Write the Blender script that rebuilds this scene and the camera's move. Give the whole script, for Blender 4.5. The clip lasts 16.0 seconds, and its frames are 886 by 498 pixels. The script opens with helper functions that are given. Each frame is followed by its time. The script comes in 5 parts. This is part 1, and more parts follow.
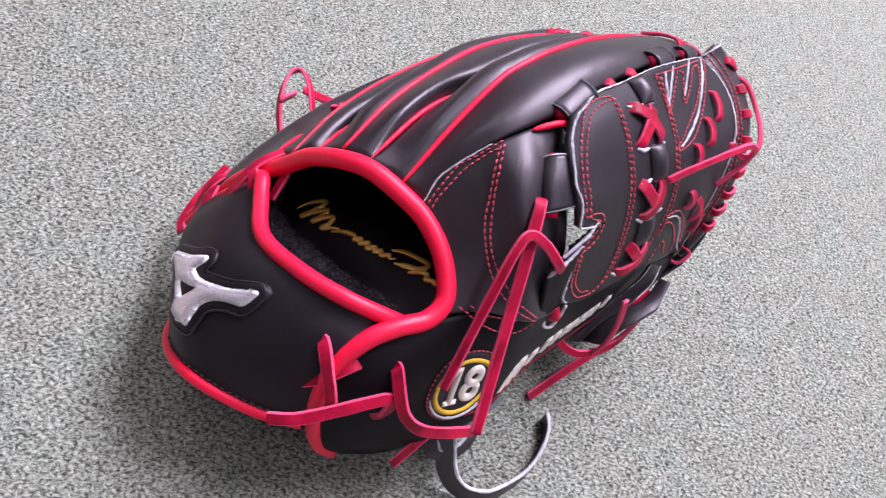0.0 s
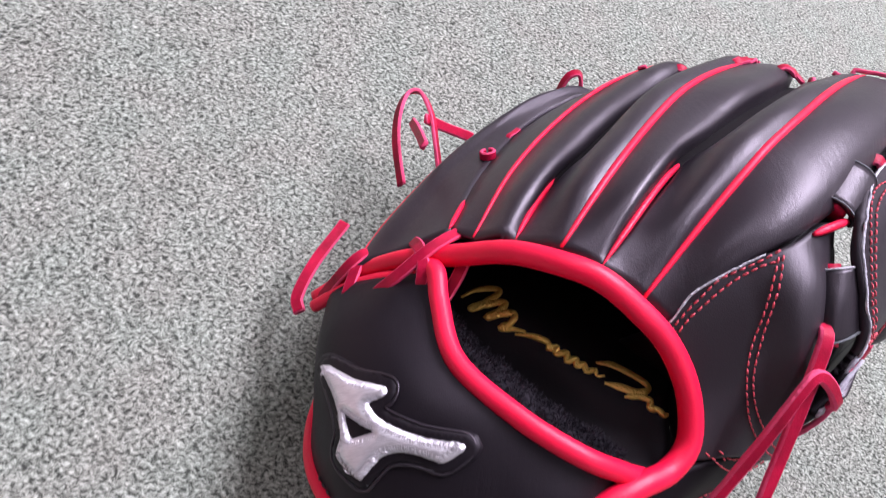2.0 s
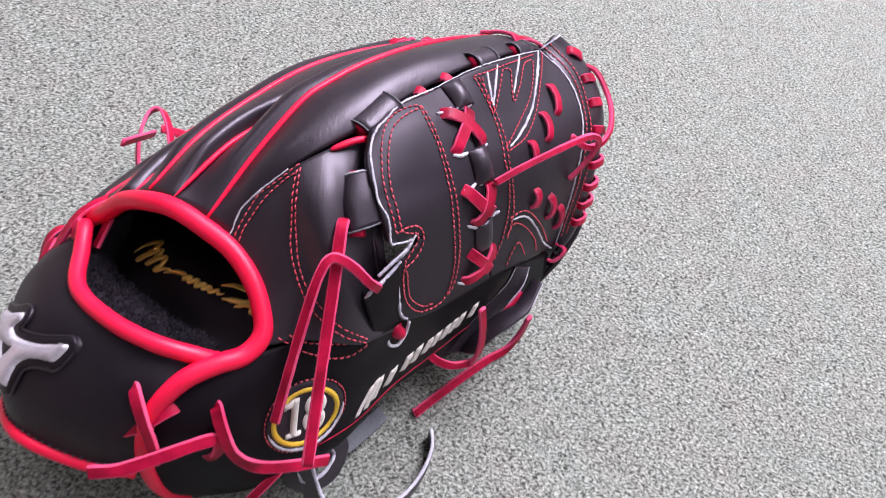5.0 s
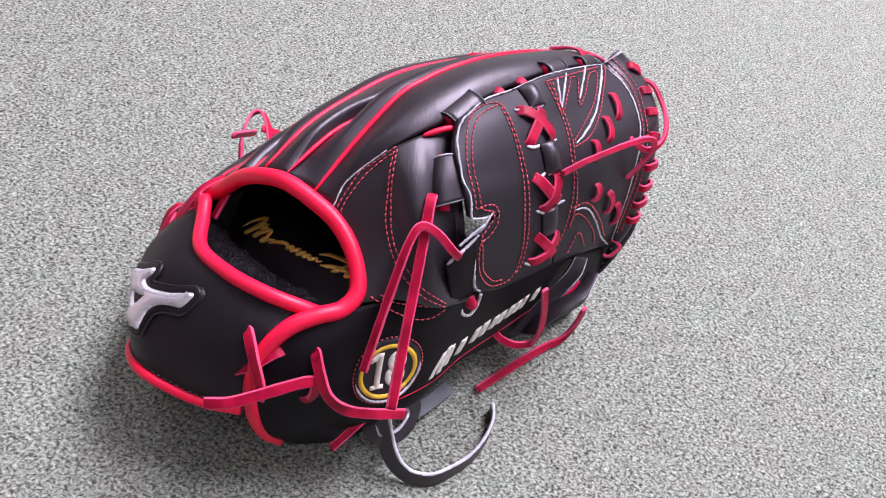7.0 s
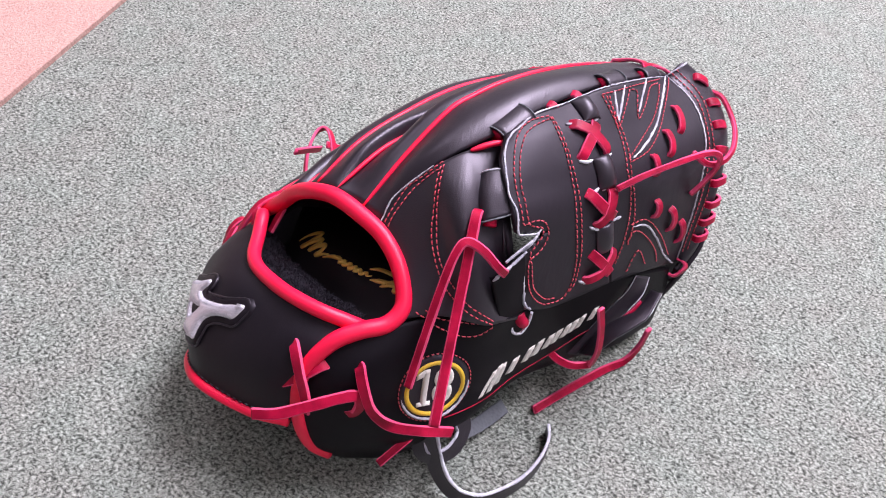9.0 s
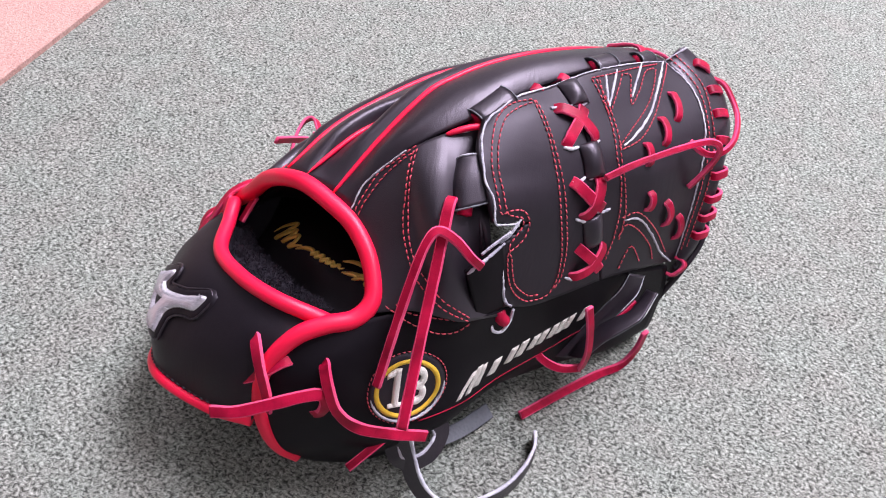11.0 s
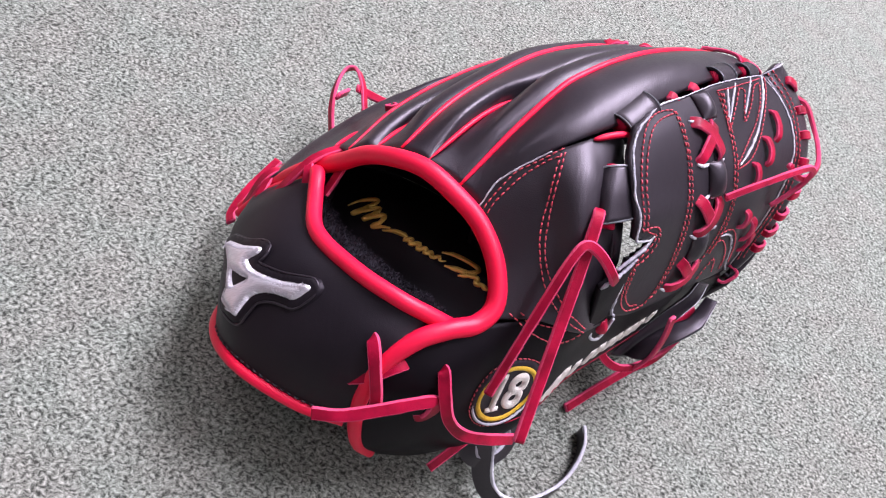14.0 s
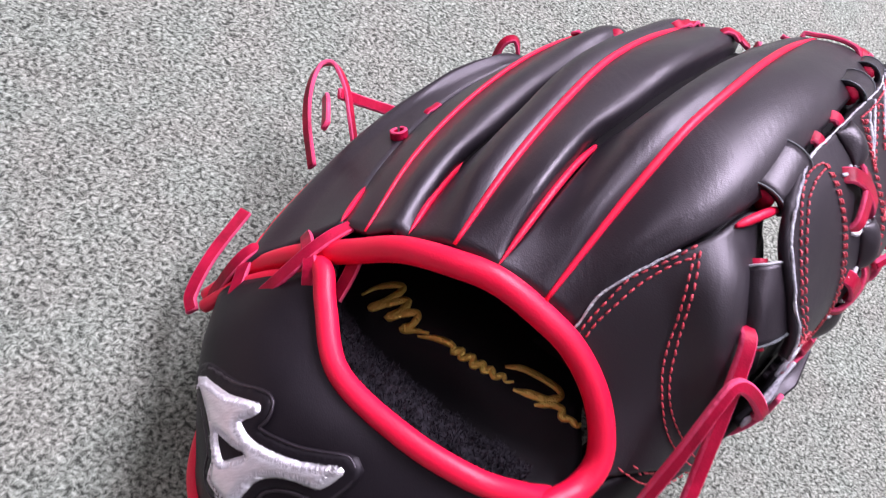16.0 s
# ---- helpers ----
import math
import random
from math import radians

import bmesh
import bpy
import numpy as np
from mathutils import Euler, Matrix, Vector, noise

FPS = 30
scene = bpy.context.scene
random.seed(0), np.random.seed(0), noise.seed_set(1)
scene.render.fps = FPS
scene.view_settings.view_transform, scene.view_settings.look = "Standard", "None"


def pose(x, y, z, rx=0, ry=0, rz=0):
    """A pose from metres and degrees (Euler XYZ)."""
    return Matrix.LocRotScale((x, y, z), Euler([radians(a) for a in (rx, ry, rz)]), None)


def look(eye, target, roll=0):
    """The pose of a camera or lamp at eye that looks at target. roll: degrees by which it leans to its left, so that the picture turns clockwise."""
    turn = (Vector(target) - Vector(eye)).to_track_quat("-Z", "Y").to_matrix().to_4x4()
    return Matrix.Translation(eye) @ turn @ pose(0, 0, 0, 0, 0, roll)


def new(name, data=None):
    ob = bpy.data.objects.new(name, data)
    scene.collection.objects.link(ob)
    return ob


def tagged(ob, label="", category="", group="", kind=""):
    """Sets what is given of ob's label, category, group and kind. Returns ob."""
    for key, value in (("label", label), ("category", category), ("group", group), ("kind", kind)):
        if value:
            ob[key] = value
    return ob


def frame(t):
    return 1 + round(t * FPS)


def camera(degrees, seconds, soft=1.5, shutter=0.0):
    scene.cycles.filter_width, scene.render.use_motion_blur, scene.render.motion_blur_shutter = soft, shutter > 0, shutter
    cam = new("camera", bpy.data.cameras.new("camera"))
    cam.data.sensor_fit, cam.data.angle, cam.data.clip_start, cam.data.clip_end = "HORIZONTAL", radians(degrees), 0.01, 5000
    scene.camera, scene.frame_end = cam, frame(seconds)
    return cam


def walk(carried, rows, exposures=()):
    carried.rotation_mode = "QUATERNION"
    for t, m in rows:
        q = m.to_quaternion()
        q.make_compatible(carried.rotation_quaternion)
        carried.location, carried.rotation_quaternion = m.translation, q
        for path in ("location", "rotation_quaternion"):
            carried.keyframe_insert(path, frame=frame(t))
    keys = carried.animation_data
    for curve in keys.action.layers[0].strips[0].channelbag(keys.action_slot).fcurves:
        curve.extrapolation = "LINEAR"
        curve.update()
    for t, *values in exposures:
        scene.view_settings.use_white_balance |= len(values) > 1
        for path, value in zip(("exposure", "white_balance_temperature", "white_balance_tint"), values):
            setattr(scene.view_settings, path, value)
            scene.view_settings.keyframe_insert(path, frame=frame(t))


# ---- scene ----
cam = camera(61.00, 16.0, soft=1.05, shutter=0.3)
PATH = [
    (0, (0.0776, 0.1008, 0.3462), (0.5423, 1.2600, -1.2160), 28.84),
    (0.5, (0.0416, 0.1152, 0.3262), (0.5566, 1.2356, -1.2484), 32.67),
    (1, (0.0124, 0.1320, 0.3035), (0.5766, 1.2067, -1.2861), 35.99),
    (1.5, (-0.0024, 0.1565, 0.2956), (0.6066, 1.1994, -1.2986), 38.01),
    (2, (-0.0066, 0.1911, 0.2928), (0.6329, 1.1982, -1.3124), 38.13),
    (2.5, (0.0167, 0.2287, 0.2950), (0.6715, 1.2130, -1.3182), 36.58),
    (3, (0.0528, 0.2499, 0.3101), (0.6942, 1.2337, -1.3088), 33.52),
    (3.5, (0.1049, 0.2382, 0.3210), (0.7022, 1.2466, -1.2997), 29.45),
    (4, (0.1398, 0.2109, 0.3430), (0.6733, 1.2741, -1.2648), 25.34),
    (4.5, (0.1510, 0.1597, 0.3522), (0.6158, 1.2821, -1.2366), 22.22),
    (5, (0.1576, 0.1089, 0.3647), (0.5607, 1.2823, -1.2040), 20.26),
    (5.2, (0.1558, 0.0905, 0.3725), (0.5371, 1.2873, -1.1839), 19.75),
    (7.3, (0.1360, 0.0594, 0.3776), (0.3988, 1.3262, -1.1475), 16.87),
    (7.5, (0.1347, 0.0592, 0.3766), (0.3813, 1.3239, -1.1529), 16.33),
    (8, (0.1361, 0.0573, 0.3757), (0.3333, 1.3272, -1.1567), 14.69),
    (8.5, (0.1451, 0.0594, 0.3799), (0.2765, 1.3373, -1.1531), 12.69),
    (9, (0.1598, 0.0634, 0.3774), (0.1900, 1.3476, -1.1556), 9.69),
    (9.5, (0.1745, 0.0722, 0.3689), (0.1532, 1.3629, -1.1587), 7.70),
    (9.7, (0.1828, 0.0769, 0.3641), (0.1485, 1.3688, -1.1622), 7.13),
    (11.8, (0.1815, 0.0650, 0.3580), (0.1689, 1.3634, -1.1631), 10.06),
    (12, (0.1746, 0.0617, 0.3590), (0.1929, 1.3637, -1.1590), 11.49),
    (12.5, (0.1473, 0.0619, 0.3616), (0.2634, 1.3520, -1.1623), 16.04),
    (13, (0.1111, 0.0644, 0.3555), (0.3307, 1.3260, -1.1808), 21.02),
    (13.5, (0.0850, 0.0803, 0.3520), (0.4069, 1.2983, -1.2013), 26.05),
    (14, (0.0661, 0.1002, 0.3407), (0.4741, 1.2690, -1.2301), 30.11),
    (14.5, (0.0522, 0.1282, 0.3267), (0.5402, 1.2390, -1.2632), 33.62),
    (15, (0.0465, 0.1558, 0.3086), (0.6086, 1.2048, -1.2987), 36.54),
    (15.5, (0.0297, 0.1779, 0.3052), (0.6512, 1.1618, -1.3213), 38.71),
    (16, (0.0303, 0.2128, 0.2887), (0.6953, 1.1290, -1.3600), 40.08),
]
walk(cam, [(t, look(eye, target, roll)) for t, eye, target, roll in PATH])


from mathutils.bvhtree import BVHTree
from mathutils.geometry import delaunay_2d_cdt

# ---- world and light ----
world = bpy.data.worlds.new("world")
scene.world = world
world.use_nodes = True
world.node_tree.nodes["Background"].inputs[0].default_value = (0.9, 0.95, 1.0, 1)
world.node_tree.nodes["Background"].inputs[1].default_value = 0.35


def area_lamp(x, y, sx, sy, power, colour=(1.0, 0.935, 1.10)):
    lamp = bpy.data.lights.new("area_lamp", "AREA")
    lamp.shape, lamp.size, lamp.size_y, lamp.energy, lamp.color = "RECTANGLE", sx, sy, power, colour
    ob = new("area_lamp", lamp)
    ob.matrix_world = pose(x, y, 2.5)
    return ob


area_lamp(1.1, 1.5, 1.0, 2.2, 208)
# Two weak fill lamps without a seen source, added to lift the shadows.
area_lamp(-1.0, 1.5, 0.7, 1.7, 18)
area_lamp(1.1, -1.2, 0.7, 1.7, 12)


# ---- materials ----
def material(name):
    m = bpy.data.materials.new(name)
    m.use_nodes = True
    nt = m.node_tree
    return m, nt, nt.nodes["Principled BSDF"]


def node(nt, kind, **values):
    n = nt.nodes.new(kind)
    for key, value in values.items():
        n.inputs[key].default_value = value
    return n


def ramp(nt, source, stops):
    r = nt.nodes.new("ShaderNodeValToRGB")
    while len(r.color_ramp.elements) < len(stops):
        r.color_ramp.elements.new(0.5)
    for e, (at, c) in zip(r.color_ramp.elements, stops):
        e.position, e.color = at, (*c, 1)
    nt.links.new(source, r.inputs[0])
    return r.outputs[0]


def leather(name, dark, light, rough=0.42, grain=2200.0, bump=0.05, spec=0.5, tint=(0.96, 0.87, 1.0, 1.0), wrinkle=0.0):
    m, nt, bsdf = material(name)
    co = nt.nodes.new("ShaderNodeTexCoord").outputs["Object"]
    big = node(nt, "ShaderNodeTexNoise", Scale=60.0 if name in ("raw_white_edge", "red_lace") else 22.0, Detail=4.0, Roughness=0.6)
    vor = node(nt, "ShaderNodeTexVoronoi", Scale=grain)
    fine = node(nt, "ShaderNodeTexNoise", Scale=grain * 0.45, Detail=3.0)
    for n in (big, vor, fine):
        nt.links.new(co, n.inputs["Vector"])
    nt.links.new(ramp(nt, big.outputs[0], [(0.3, dark), (0.7, light)]), bsdf.inputs["Base Color"])
    rr = ramp(nt, big.outputs[0], [(0.3, (rough - 0.05,) * 3), (0.7, (rough + 0.07,) * 3)])
    nt.links.new(rr, bsdf.inputs["Roughness"])
    mix = nt.nodes.new("ShaderNodeMath")
    mix.operation = "ADD"
    nt.links.new(vor.outputs["Distance"], mix.inputs[0])
    nt.links.new(fine.outputs[0], mix.inputs[1])
    b = node(nt, "ShaderNodeBump", Strength=bump, Distance=0.0006)
    nt.links.new(mix.outputs[0], b.inputs["Height"])
    nt.links.new(b.outputs[0], bsdf.inputs["Normal"])
    if wrinkle:
        mp = node(nt, "ShaderNodeMapping", Rotation=(0, 0, -0.8), Scale=(4.5, 1.0, 1.0))
        fold = node(nt, "ShaderNodeTexNoise", Scale=130.0, Detail=3.0, Roughness=0.55)
        nt.links.new(co, mp.inputs["Vector"])
        nt.links.new(mp.outputs[0], fold.inputs["Vector"])
        where = ramp(nt, big.outputs[0], [(0.42, (0, 0, 0)), (0.62, (1, 1, 1))])
        deep = nt.nodes.new("ShaderNodeMath")
        deep.operation = "MULTIPLY"
        nt.links.new(fold.outputs[0], deep.inputs[0])
        nt.links.new(where, deep.inputs[1])
        c = node(nt, "ShaderNodeBump", Strength=wrinkle, Distance=0.0006)
        nt.links.new(deep.outputs[0], c.inputs["Height"])
        nt.links.new(c.outputs[0], b.inputs["Normal"])
    bsdf.inputs["Specular IOR Level"].default_value = spec
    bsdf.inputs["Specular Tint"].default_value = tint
    return m


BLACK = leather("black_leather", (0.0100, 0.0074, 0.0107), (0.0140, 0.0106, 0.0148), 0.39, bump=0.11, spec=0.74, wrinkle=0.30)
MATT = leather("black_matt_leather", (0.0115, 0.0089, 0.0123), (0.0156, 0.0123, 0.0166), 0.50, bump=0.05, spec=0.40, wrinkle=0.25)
# Black leather darkened for the wrist side; that shade sits in the colour.
WRIST = leather("black_shaded_wrist", (0.0060, 0.0046, 0.0066), (0.0095, 0.0074, 0.0104), 0.47, bump=0.06, spec=0.28, wrinkle=0.2)
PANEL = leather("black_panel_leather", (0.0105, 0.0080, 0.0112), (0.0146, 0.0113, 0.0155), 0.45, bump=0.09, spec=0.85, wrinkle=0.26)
# Darkened leather copy: shade on the thumb and bridge put into its colour.
SHADE = leather("black_shaded_leather", (0.0045, 0.0036, 0.0048), (0.0070, 0.0056, 0.0073), 0.50, spec=0.12)
RED = leather("red_leather", (0.77, 0.005, 0.043), (0.87, 0.009, 0.060), 0.40, grain=1400.0, bump=0.08, spec=0.4)
LACE = leather("red_lace", (0.17, 0.0007, 0.014), (0.56, 0.005, 0.052), 0.46, grain=1500.0, bump=0.12, spec=0.22, wrinkle=0.25)
LACE_EDGE = leather("pale_lace_edge", (0.62, 0.03, 0.11), (0.84, 0.12, 0.25), 0.75, grain=700.0, bump=0.4, spec=0.2)
RAW = leather("raw_white_edge", (0.30, 0.29, 0.35), (0.80, 0.80, 0.86), 0.8, grain=900.0, bump=0.6, spec=0.2)
FUR = leather("black_fleece", (0.010, 0.009, 0.012), (0.026, 0.023, 0.030), 0.9, grain=420.0, bump=0.9, spec=0.15)
# Near-black lining: the dimness inside the hand opening is put into this colour.
LINING = leather("black_shaded_lining", (0.004, 0.0035, 0.004), (0.007, 0.006, 0.007), 0.6, grain=900.0, spec=0.2)


GOLD = leather("gold_thread", (0.66, 0.44, 0.08), (0.92, 0.66, 0.18), 0.30, grain=1500.0, bump=0.5)
GOLD.node_tree.nodes["Principled BSDF"].inputs["Metallic"].default_value = 0.55
WHITE_THREAD = leather("white_thread", (0.70, 0.66, 0.60), (0.85, 0.82, 0.76), 0.5, grain=1500.0, bump=0.4)
YELLOW = leather("yellow_thread", (0.62, 0.38, 0.02), (0.80, 0.52, 0.04), 0.45, grain=1500.0, bump=0.4)
RED_THREAD = leather("red_thread", (0.56, 0.05, 0.08), (0.72, 0.10, 0.13), 0.5, grain=1500.0, bump=0.3)
DARK_THREAD = leather("black_thread", (0.02, 0.02, 0.022), (0.04, 0.04, 0.045), 0.5, grain=1500.0, bump=0.3)
SUEDE = leather("grey_suede", (0.10, 0.11, 0.12), (0.20, 0.21, 0.23), 0.9, grain=500.0, bump=0.5, spec=0.2)


def satin(name, dark, light):
    """Shiny silver thread laid in fine parallel rows."""
    m, nt, bsdf = material(name)
    co = nt.nodes.new("ShaderNodeTexCoord").outputs["Object"]
    mp = node(nt, "ShaderNodeMapping", Rotation=(0.3, 0.9, 0.6), Scale=(1.0, 9.0, 1.0))
    n = node(nt, "ShaderNodeTexNoise", Scale=330.0, Detail=3.0)
    nt.links.new(co, mp.inputs["Vector"])
    nt.links.new(mp.outputs[0], n.inputs["Vector"])
    nt.links.new(ramp(nt, n.outputs[0], [(0.3, dark), (0.7, light)]), bsdf.inputs["Base Color"])
    bsdf.inputs["Metallic"].default_value = 0.68
    bsdf.inputs["Roughness"].default_value = 0.33
    b = node(nt, "ShaderNodeBump", Strength=0.45, Distance=0.0004)
    nt.links.new(n.outputs[0], b.inputs["Height"])
    nt.links.new(b.outputs[0], bsdf.inputs["Normal"])
    return m


SILVER = satin("silver_thread", (0.70, 0.67, 0.74), (0.93, 0.90, 0.97))


def carpet(name, dark, mid, light):
    """Short curly pile: two sets of stretched fibres, dark gaps between them, and slow patches."""
    m, nt, bsdf = material(name)
    co = nt.nodes.new("ShaderNodeTexCoord").outputs["Object"]
    warp = node(nt, "ShaderNodeTexNoise", Scale=260.0, Detail=1.0)
    nt.links.new(co, warp.inputs["Vector"])
    bend = nt.nodes.new("ShaderNodeVectorMath")
    bend.operation = "MULTIPLY_ADD"
    bend.inputs[1].default_value = (0.0034, 0.0034, 0.0)
    nt.links.new(warp.outputs["Color"], bend.inputs[0])
    nt.links.new(co, bend.inputs[2])
    mp = node(nt, "ShaderNodeMapping", Rotation=(0, 0, 0.6), Scale=(1.0, 1.5, 1.0))
    fibre = node(nt, "ShaderNodeTexNoise", Scale=500.0, Detail=4.0, Roughness=0.72)
    nt.links.new(bend.outputs[0], mp.inputs["Vector"])
    nt.links.new(mp.outputs[0], fibre.inputs["Vector"])
    tuft = node(nt, "ShaderNodeTexVoronoi", Scale=460.0)
    tuft.voronoi_dimensions = "2D"
    nt.links.new(bend.outputs[0], tuft.inputs["Vector"])
    crown = nt.nodes.new("ShaderNodeMath")
    crown.operation = "MULTIPLY_ADD"
    crown.inputs[1].default_value, crown.inputs[2].default_value = -0.11, 0.246
    nt.links.new(tuft.outputs["Distance"], crown.inputs[0])
    top = nt.nodes.new("ShaderNodeMath")
    top.operation = "MULTIPLY_ADD"
    top.inputs[1].default_value = 0.80
    nt.links.new(fibre.outputs[0], top.inputs[0])
    nt.links.new(crown.outputs[0], top.inputs[2])
    patch = node(nt, "ShaderNodeTexNoise", Scale=90.0, Detail=4.0, Roughness=0.6)
    nt.links.new(co, patch.inputs["Vector"])
    mix = nt.nodes.new("ShaderNodeMath")
    mix.operation = "MULTIPLY_ADD"
    mix.inputs[1].default_value = 0.09
    nt.links.new(patch.outputs[0], mix.inputs[0])
    nt.links.new(top.outputs[0], mix.inputs[2])
    col = ramp(nt, mix.outputs[0], [(0.550, dark), (0.672, mid), (0.815, light)])
    hue = node(nt, "ShaderNodeTexNoise", Scale=30.0, Detail=3.0)
    nt.links.new(co, hue.inputs["Vector"])
    shift = ramp(nt, hue.outputs[0], [(0.35, (1.0, 0.968, 0.945)), (0.65, (0.972, 1.0, 0.965))])
    dye = nt.nodes.new("ShaderNodeMix")
    dye.data_type, dye.blend_type = "RGBA", "MULTIPLY"
    dye.inputs[0].default_value = 1.0
    nt.links.new(col, dye.inputs[6])
    nt.links.new(shift, dye.inputs[7])
    nt.links.new(dye.outputs[2], bsdf.inputs["Base Color"])
    bsdf.inputs["Roughness"].default_value = 0.95
    bsdf.inputs["Specular IOR Level"].default_value = 0.1
    b = node(nt, "ShaderNodeBump", Strength=0.8, Distance=0.002)
    nt.links.new(top.outputs[0], b.inputs["Height"])
    nt.links.new(b.outputs[0], bsdf.inputs["Normal"])
    return m


CARPET = carpet("grey_green_carpet", (0.055, 0.059, 0.053), (0.300, 0.322, 0.287), (0.60, 0.625, 0.575))
PINK = carpet("pink_carpet", (0.46, 0.27, 0.24), (0.60, 0.38, 0.34), (0.68, 0.45, 0.41))


def plain(name, colour, rough=0.8):
    m, nt, bsdf = material(name)
    n = node(nt, "ShaderNodeTexNoise", Scale=6.0, Detail=4.0)
    nt.links.new(nt.nodes.new("ShaderNodeTexCoord").outputs["Object"], n.inputs["Vector"])
    nt.links.new(ramp(nt, n.outputs[0], [(0.3, tuple(c * 0.94 for c in colour)), (0.7, colour)]), bsdf.inputs["Base Color"])
    bsdf.inputs["Roughness"].default_value = rough
    return m


WALL = plain("wall_paint", (0.44, 0.43, 0.43))
CEILING = plain("white_ceiling_paint", (0.78, 0.78, 0.77))


# ---- mesh tools ----
def smooth(pts, n):
    """A Catmull-Rom curve through pts, n points at even arc length."""
    p = np.array(pts, float)
    k = len(p)
    if k == 2:
        return p[0] + np.linspace(0, 1, n)[:, None] * (p[1] - p[0])
    e = np.vstack([2 * p[0] - p[1], p, 2 * p[-1] - p[-2]])
    u = np.linspace(0, k - 1, (k - 1) * 16 + 1)
    i = np.minimum(u.astype(int), k - 2)
    f = (u - i)[:, None]
    a, b, c, d = e[i], e[i + 1], e[i + 2], e[i + 3]
    q = 0.5 * (2 * b + (c - a) * f + (2 * a - 5 * b + 4 * c - d) * f * f + (3 * b - a - 3 * c + d) * f ** 3)
    s = np.r_[0, np.cumsum(np.linalg.norm(np.diff(q, axis=0), axis=1))]
    t = np.linspace(0, s[-1], n)
    return np.stack([np.interp(t, s, q[:, j]) for j in range(3)], 1)


def unit(v):
    return v / np.maximum(np.linalg.norm(v, axis=-1, keepdims=True), 1e-12)


def sheet(rails, nu, nv):
    """A grid of points (nu x nv) lofted smoothly across rails."""
    along = np.stack([smooth(r, nu) for r in rails], 1)
    return np.stack([smooth(row, nv) for row in along], 0)


def normals(g):
    return unit(np.cross(np.gradient(g, axis=0), np.gradient(g, axis=1)))


def solid(g, thick, flip=False, mask=None):
    """A closed slab from a grid: g outside, offset inwards by thick; mask leaves cells out."""
    n = normals(g) * (-1 if flip else 1)
    nu, nv, _ = g.shape
    cells = [(i, j) for i in range(nu - 1) for j in range(nv - 1) if mask is None or mask[i, j]]
    bm = bmesh.new()
    top, low, edges = {}, {}, {}
    for i, j in cells:
        loop = ((i, j), (i + 1, j), (i + 1, j + 1), (i, j + 1))
        for a in loop:
            if a not in top:
                top[a] = bm.verts.new(g[a])
                low[a] = bm.verts.new(g[a] - n[a] * thick)
        bm.faces.new([top[a] for a in loop])
        bm.faces.new([low[a] for a in reversed(loop)])
        for a, b in zip(loop, loop[1:] + loop[:1]):
            edges[(a, b)] = True
    for a, b in edges:
        if (b, a) not in edges:
            bm.faces.new((top[b], top[a], low[a], low[b]))
    bmesh.ops.recalc_face_normals(bm, faces=bm.faces)
    return bm


def tube(pts, radius, n=40, sides=10, taper=0.0, wobble=0.0, start=1.0, end=1.0):
    """A round cord along a smooth curve, with closed ends."""
    c = smooth(pts, n)
    t = unit(np.gradient(c, axis=0))
    up = np.array((0.0, 0, 1))
    bm = bmesh.new()
    rings = []
    x = unit(np.cross(t[0], up if abs(t[0][2]) < 0.9 else np.array((1.0, 0, 0))))
    for k in range(n):
        x = unit(x - t[k] * (x @ t[k]))
        y = np.cross(t[k], x)
        r = radius * (1 - taper * abs(2 * k / (n - 1) - 1) ** 4) * (1 + wobble * noise.noise(Vector(c[k] * 900))) * (start + (1 - start) * min(1.0, k / (0.22 * n))) * (end + (1 - end) * min(1.0, (n - 1 - k) / (0.30 * n)))
        rings.append([bm.verts.new(c[k] + r * (math.cos(a) * x + math.sin(a) * y)) for a in np.linspace(0, 2 * math.pi, sides, False)])
    for a, b in zip(rings, rings[1:]):
        for j in range(sides):
            bm.faces.new((a[j], a[(j + 1) % sides], b[(j + 1) % sides], b[j]))
    bm.faces.new(rings[0][::-1])
    bm.faces.new(rings[-1])
    return bm


def strip(pts, width, thick, ups, n=None):
    """A flat thong along a smooth curve: ups are directions that its face looks, spread along it."""
    n = n or max(16, 11 * len(pts))
    c = smooth(pts, n)
    t = unit(np.gradient(c, axis=0))
    ups = np.array(ups if np.ndim(ups) > 1 else [ups, ups], float)
    s = np.linspace(0, len(ups) - 1, n)
    nrm = np.stack([np.interp(s, range(len(ups)), ups[:, j]) for j in range(3)], 1)
    nrm = unit(nrm - t * np.sum(nrm * t, 1, keepdims=True))
    side = np.cross(t, nrm)
    w, h = width / 2, thick / 2
    e = min(w, h) * 0.50
    prof = [(-w, -h + e), (-w + e, -h), (w - e, -h), (w, -h + e), (w, h - e), (w - e, h), (-w + e, h), (-w, h - e)]
    bm = bmesh.new()
    wob = [1 + 0.08 * noise.noise(Vector(p * 110)) for p in c]
    rings = [[bm.verts.new(c[k] + side[k] * a * wob[k] + nrm[k] * b) for a, b in prof] for k in range(n)]
    for a, b in zip(rings, rings[1:]):
        for j in range(8):
            f = bm.faces.new((a[j], a[(j + 1) % 8], b[(j + 1) % 8], b[j]))
            f.material_index = 0 if j in (1, 5) else 1
    bm.faces.new(rings[0][::-1]).material_index = 1
    bm.faces.new(rings[-1]).material_index = 1
    bm.edges.index_update()
    for a, b in zip(rings, rings[1:]):
        for j in range(8):
            bm.edges.get((a[j], b[j])).smooth = False
    bmesh.ops.recalc_face_normals(bm, faces=bm.faces)
    return bm


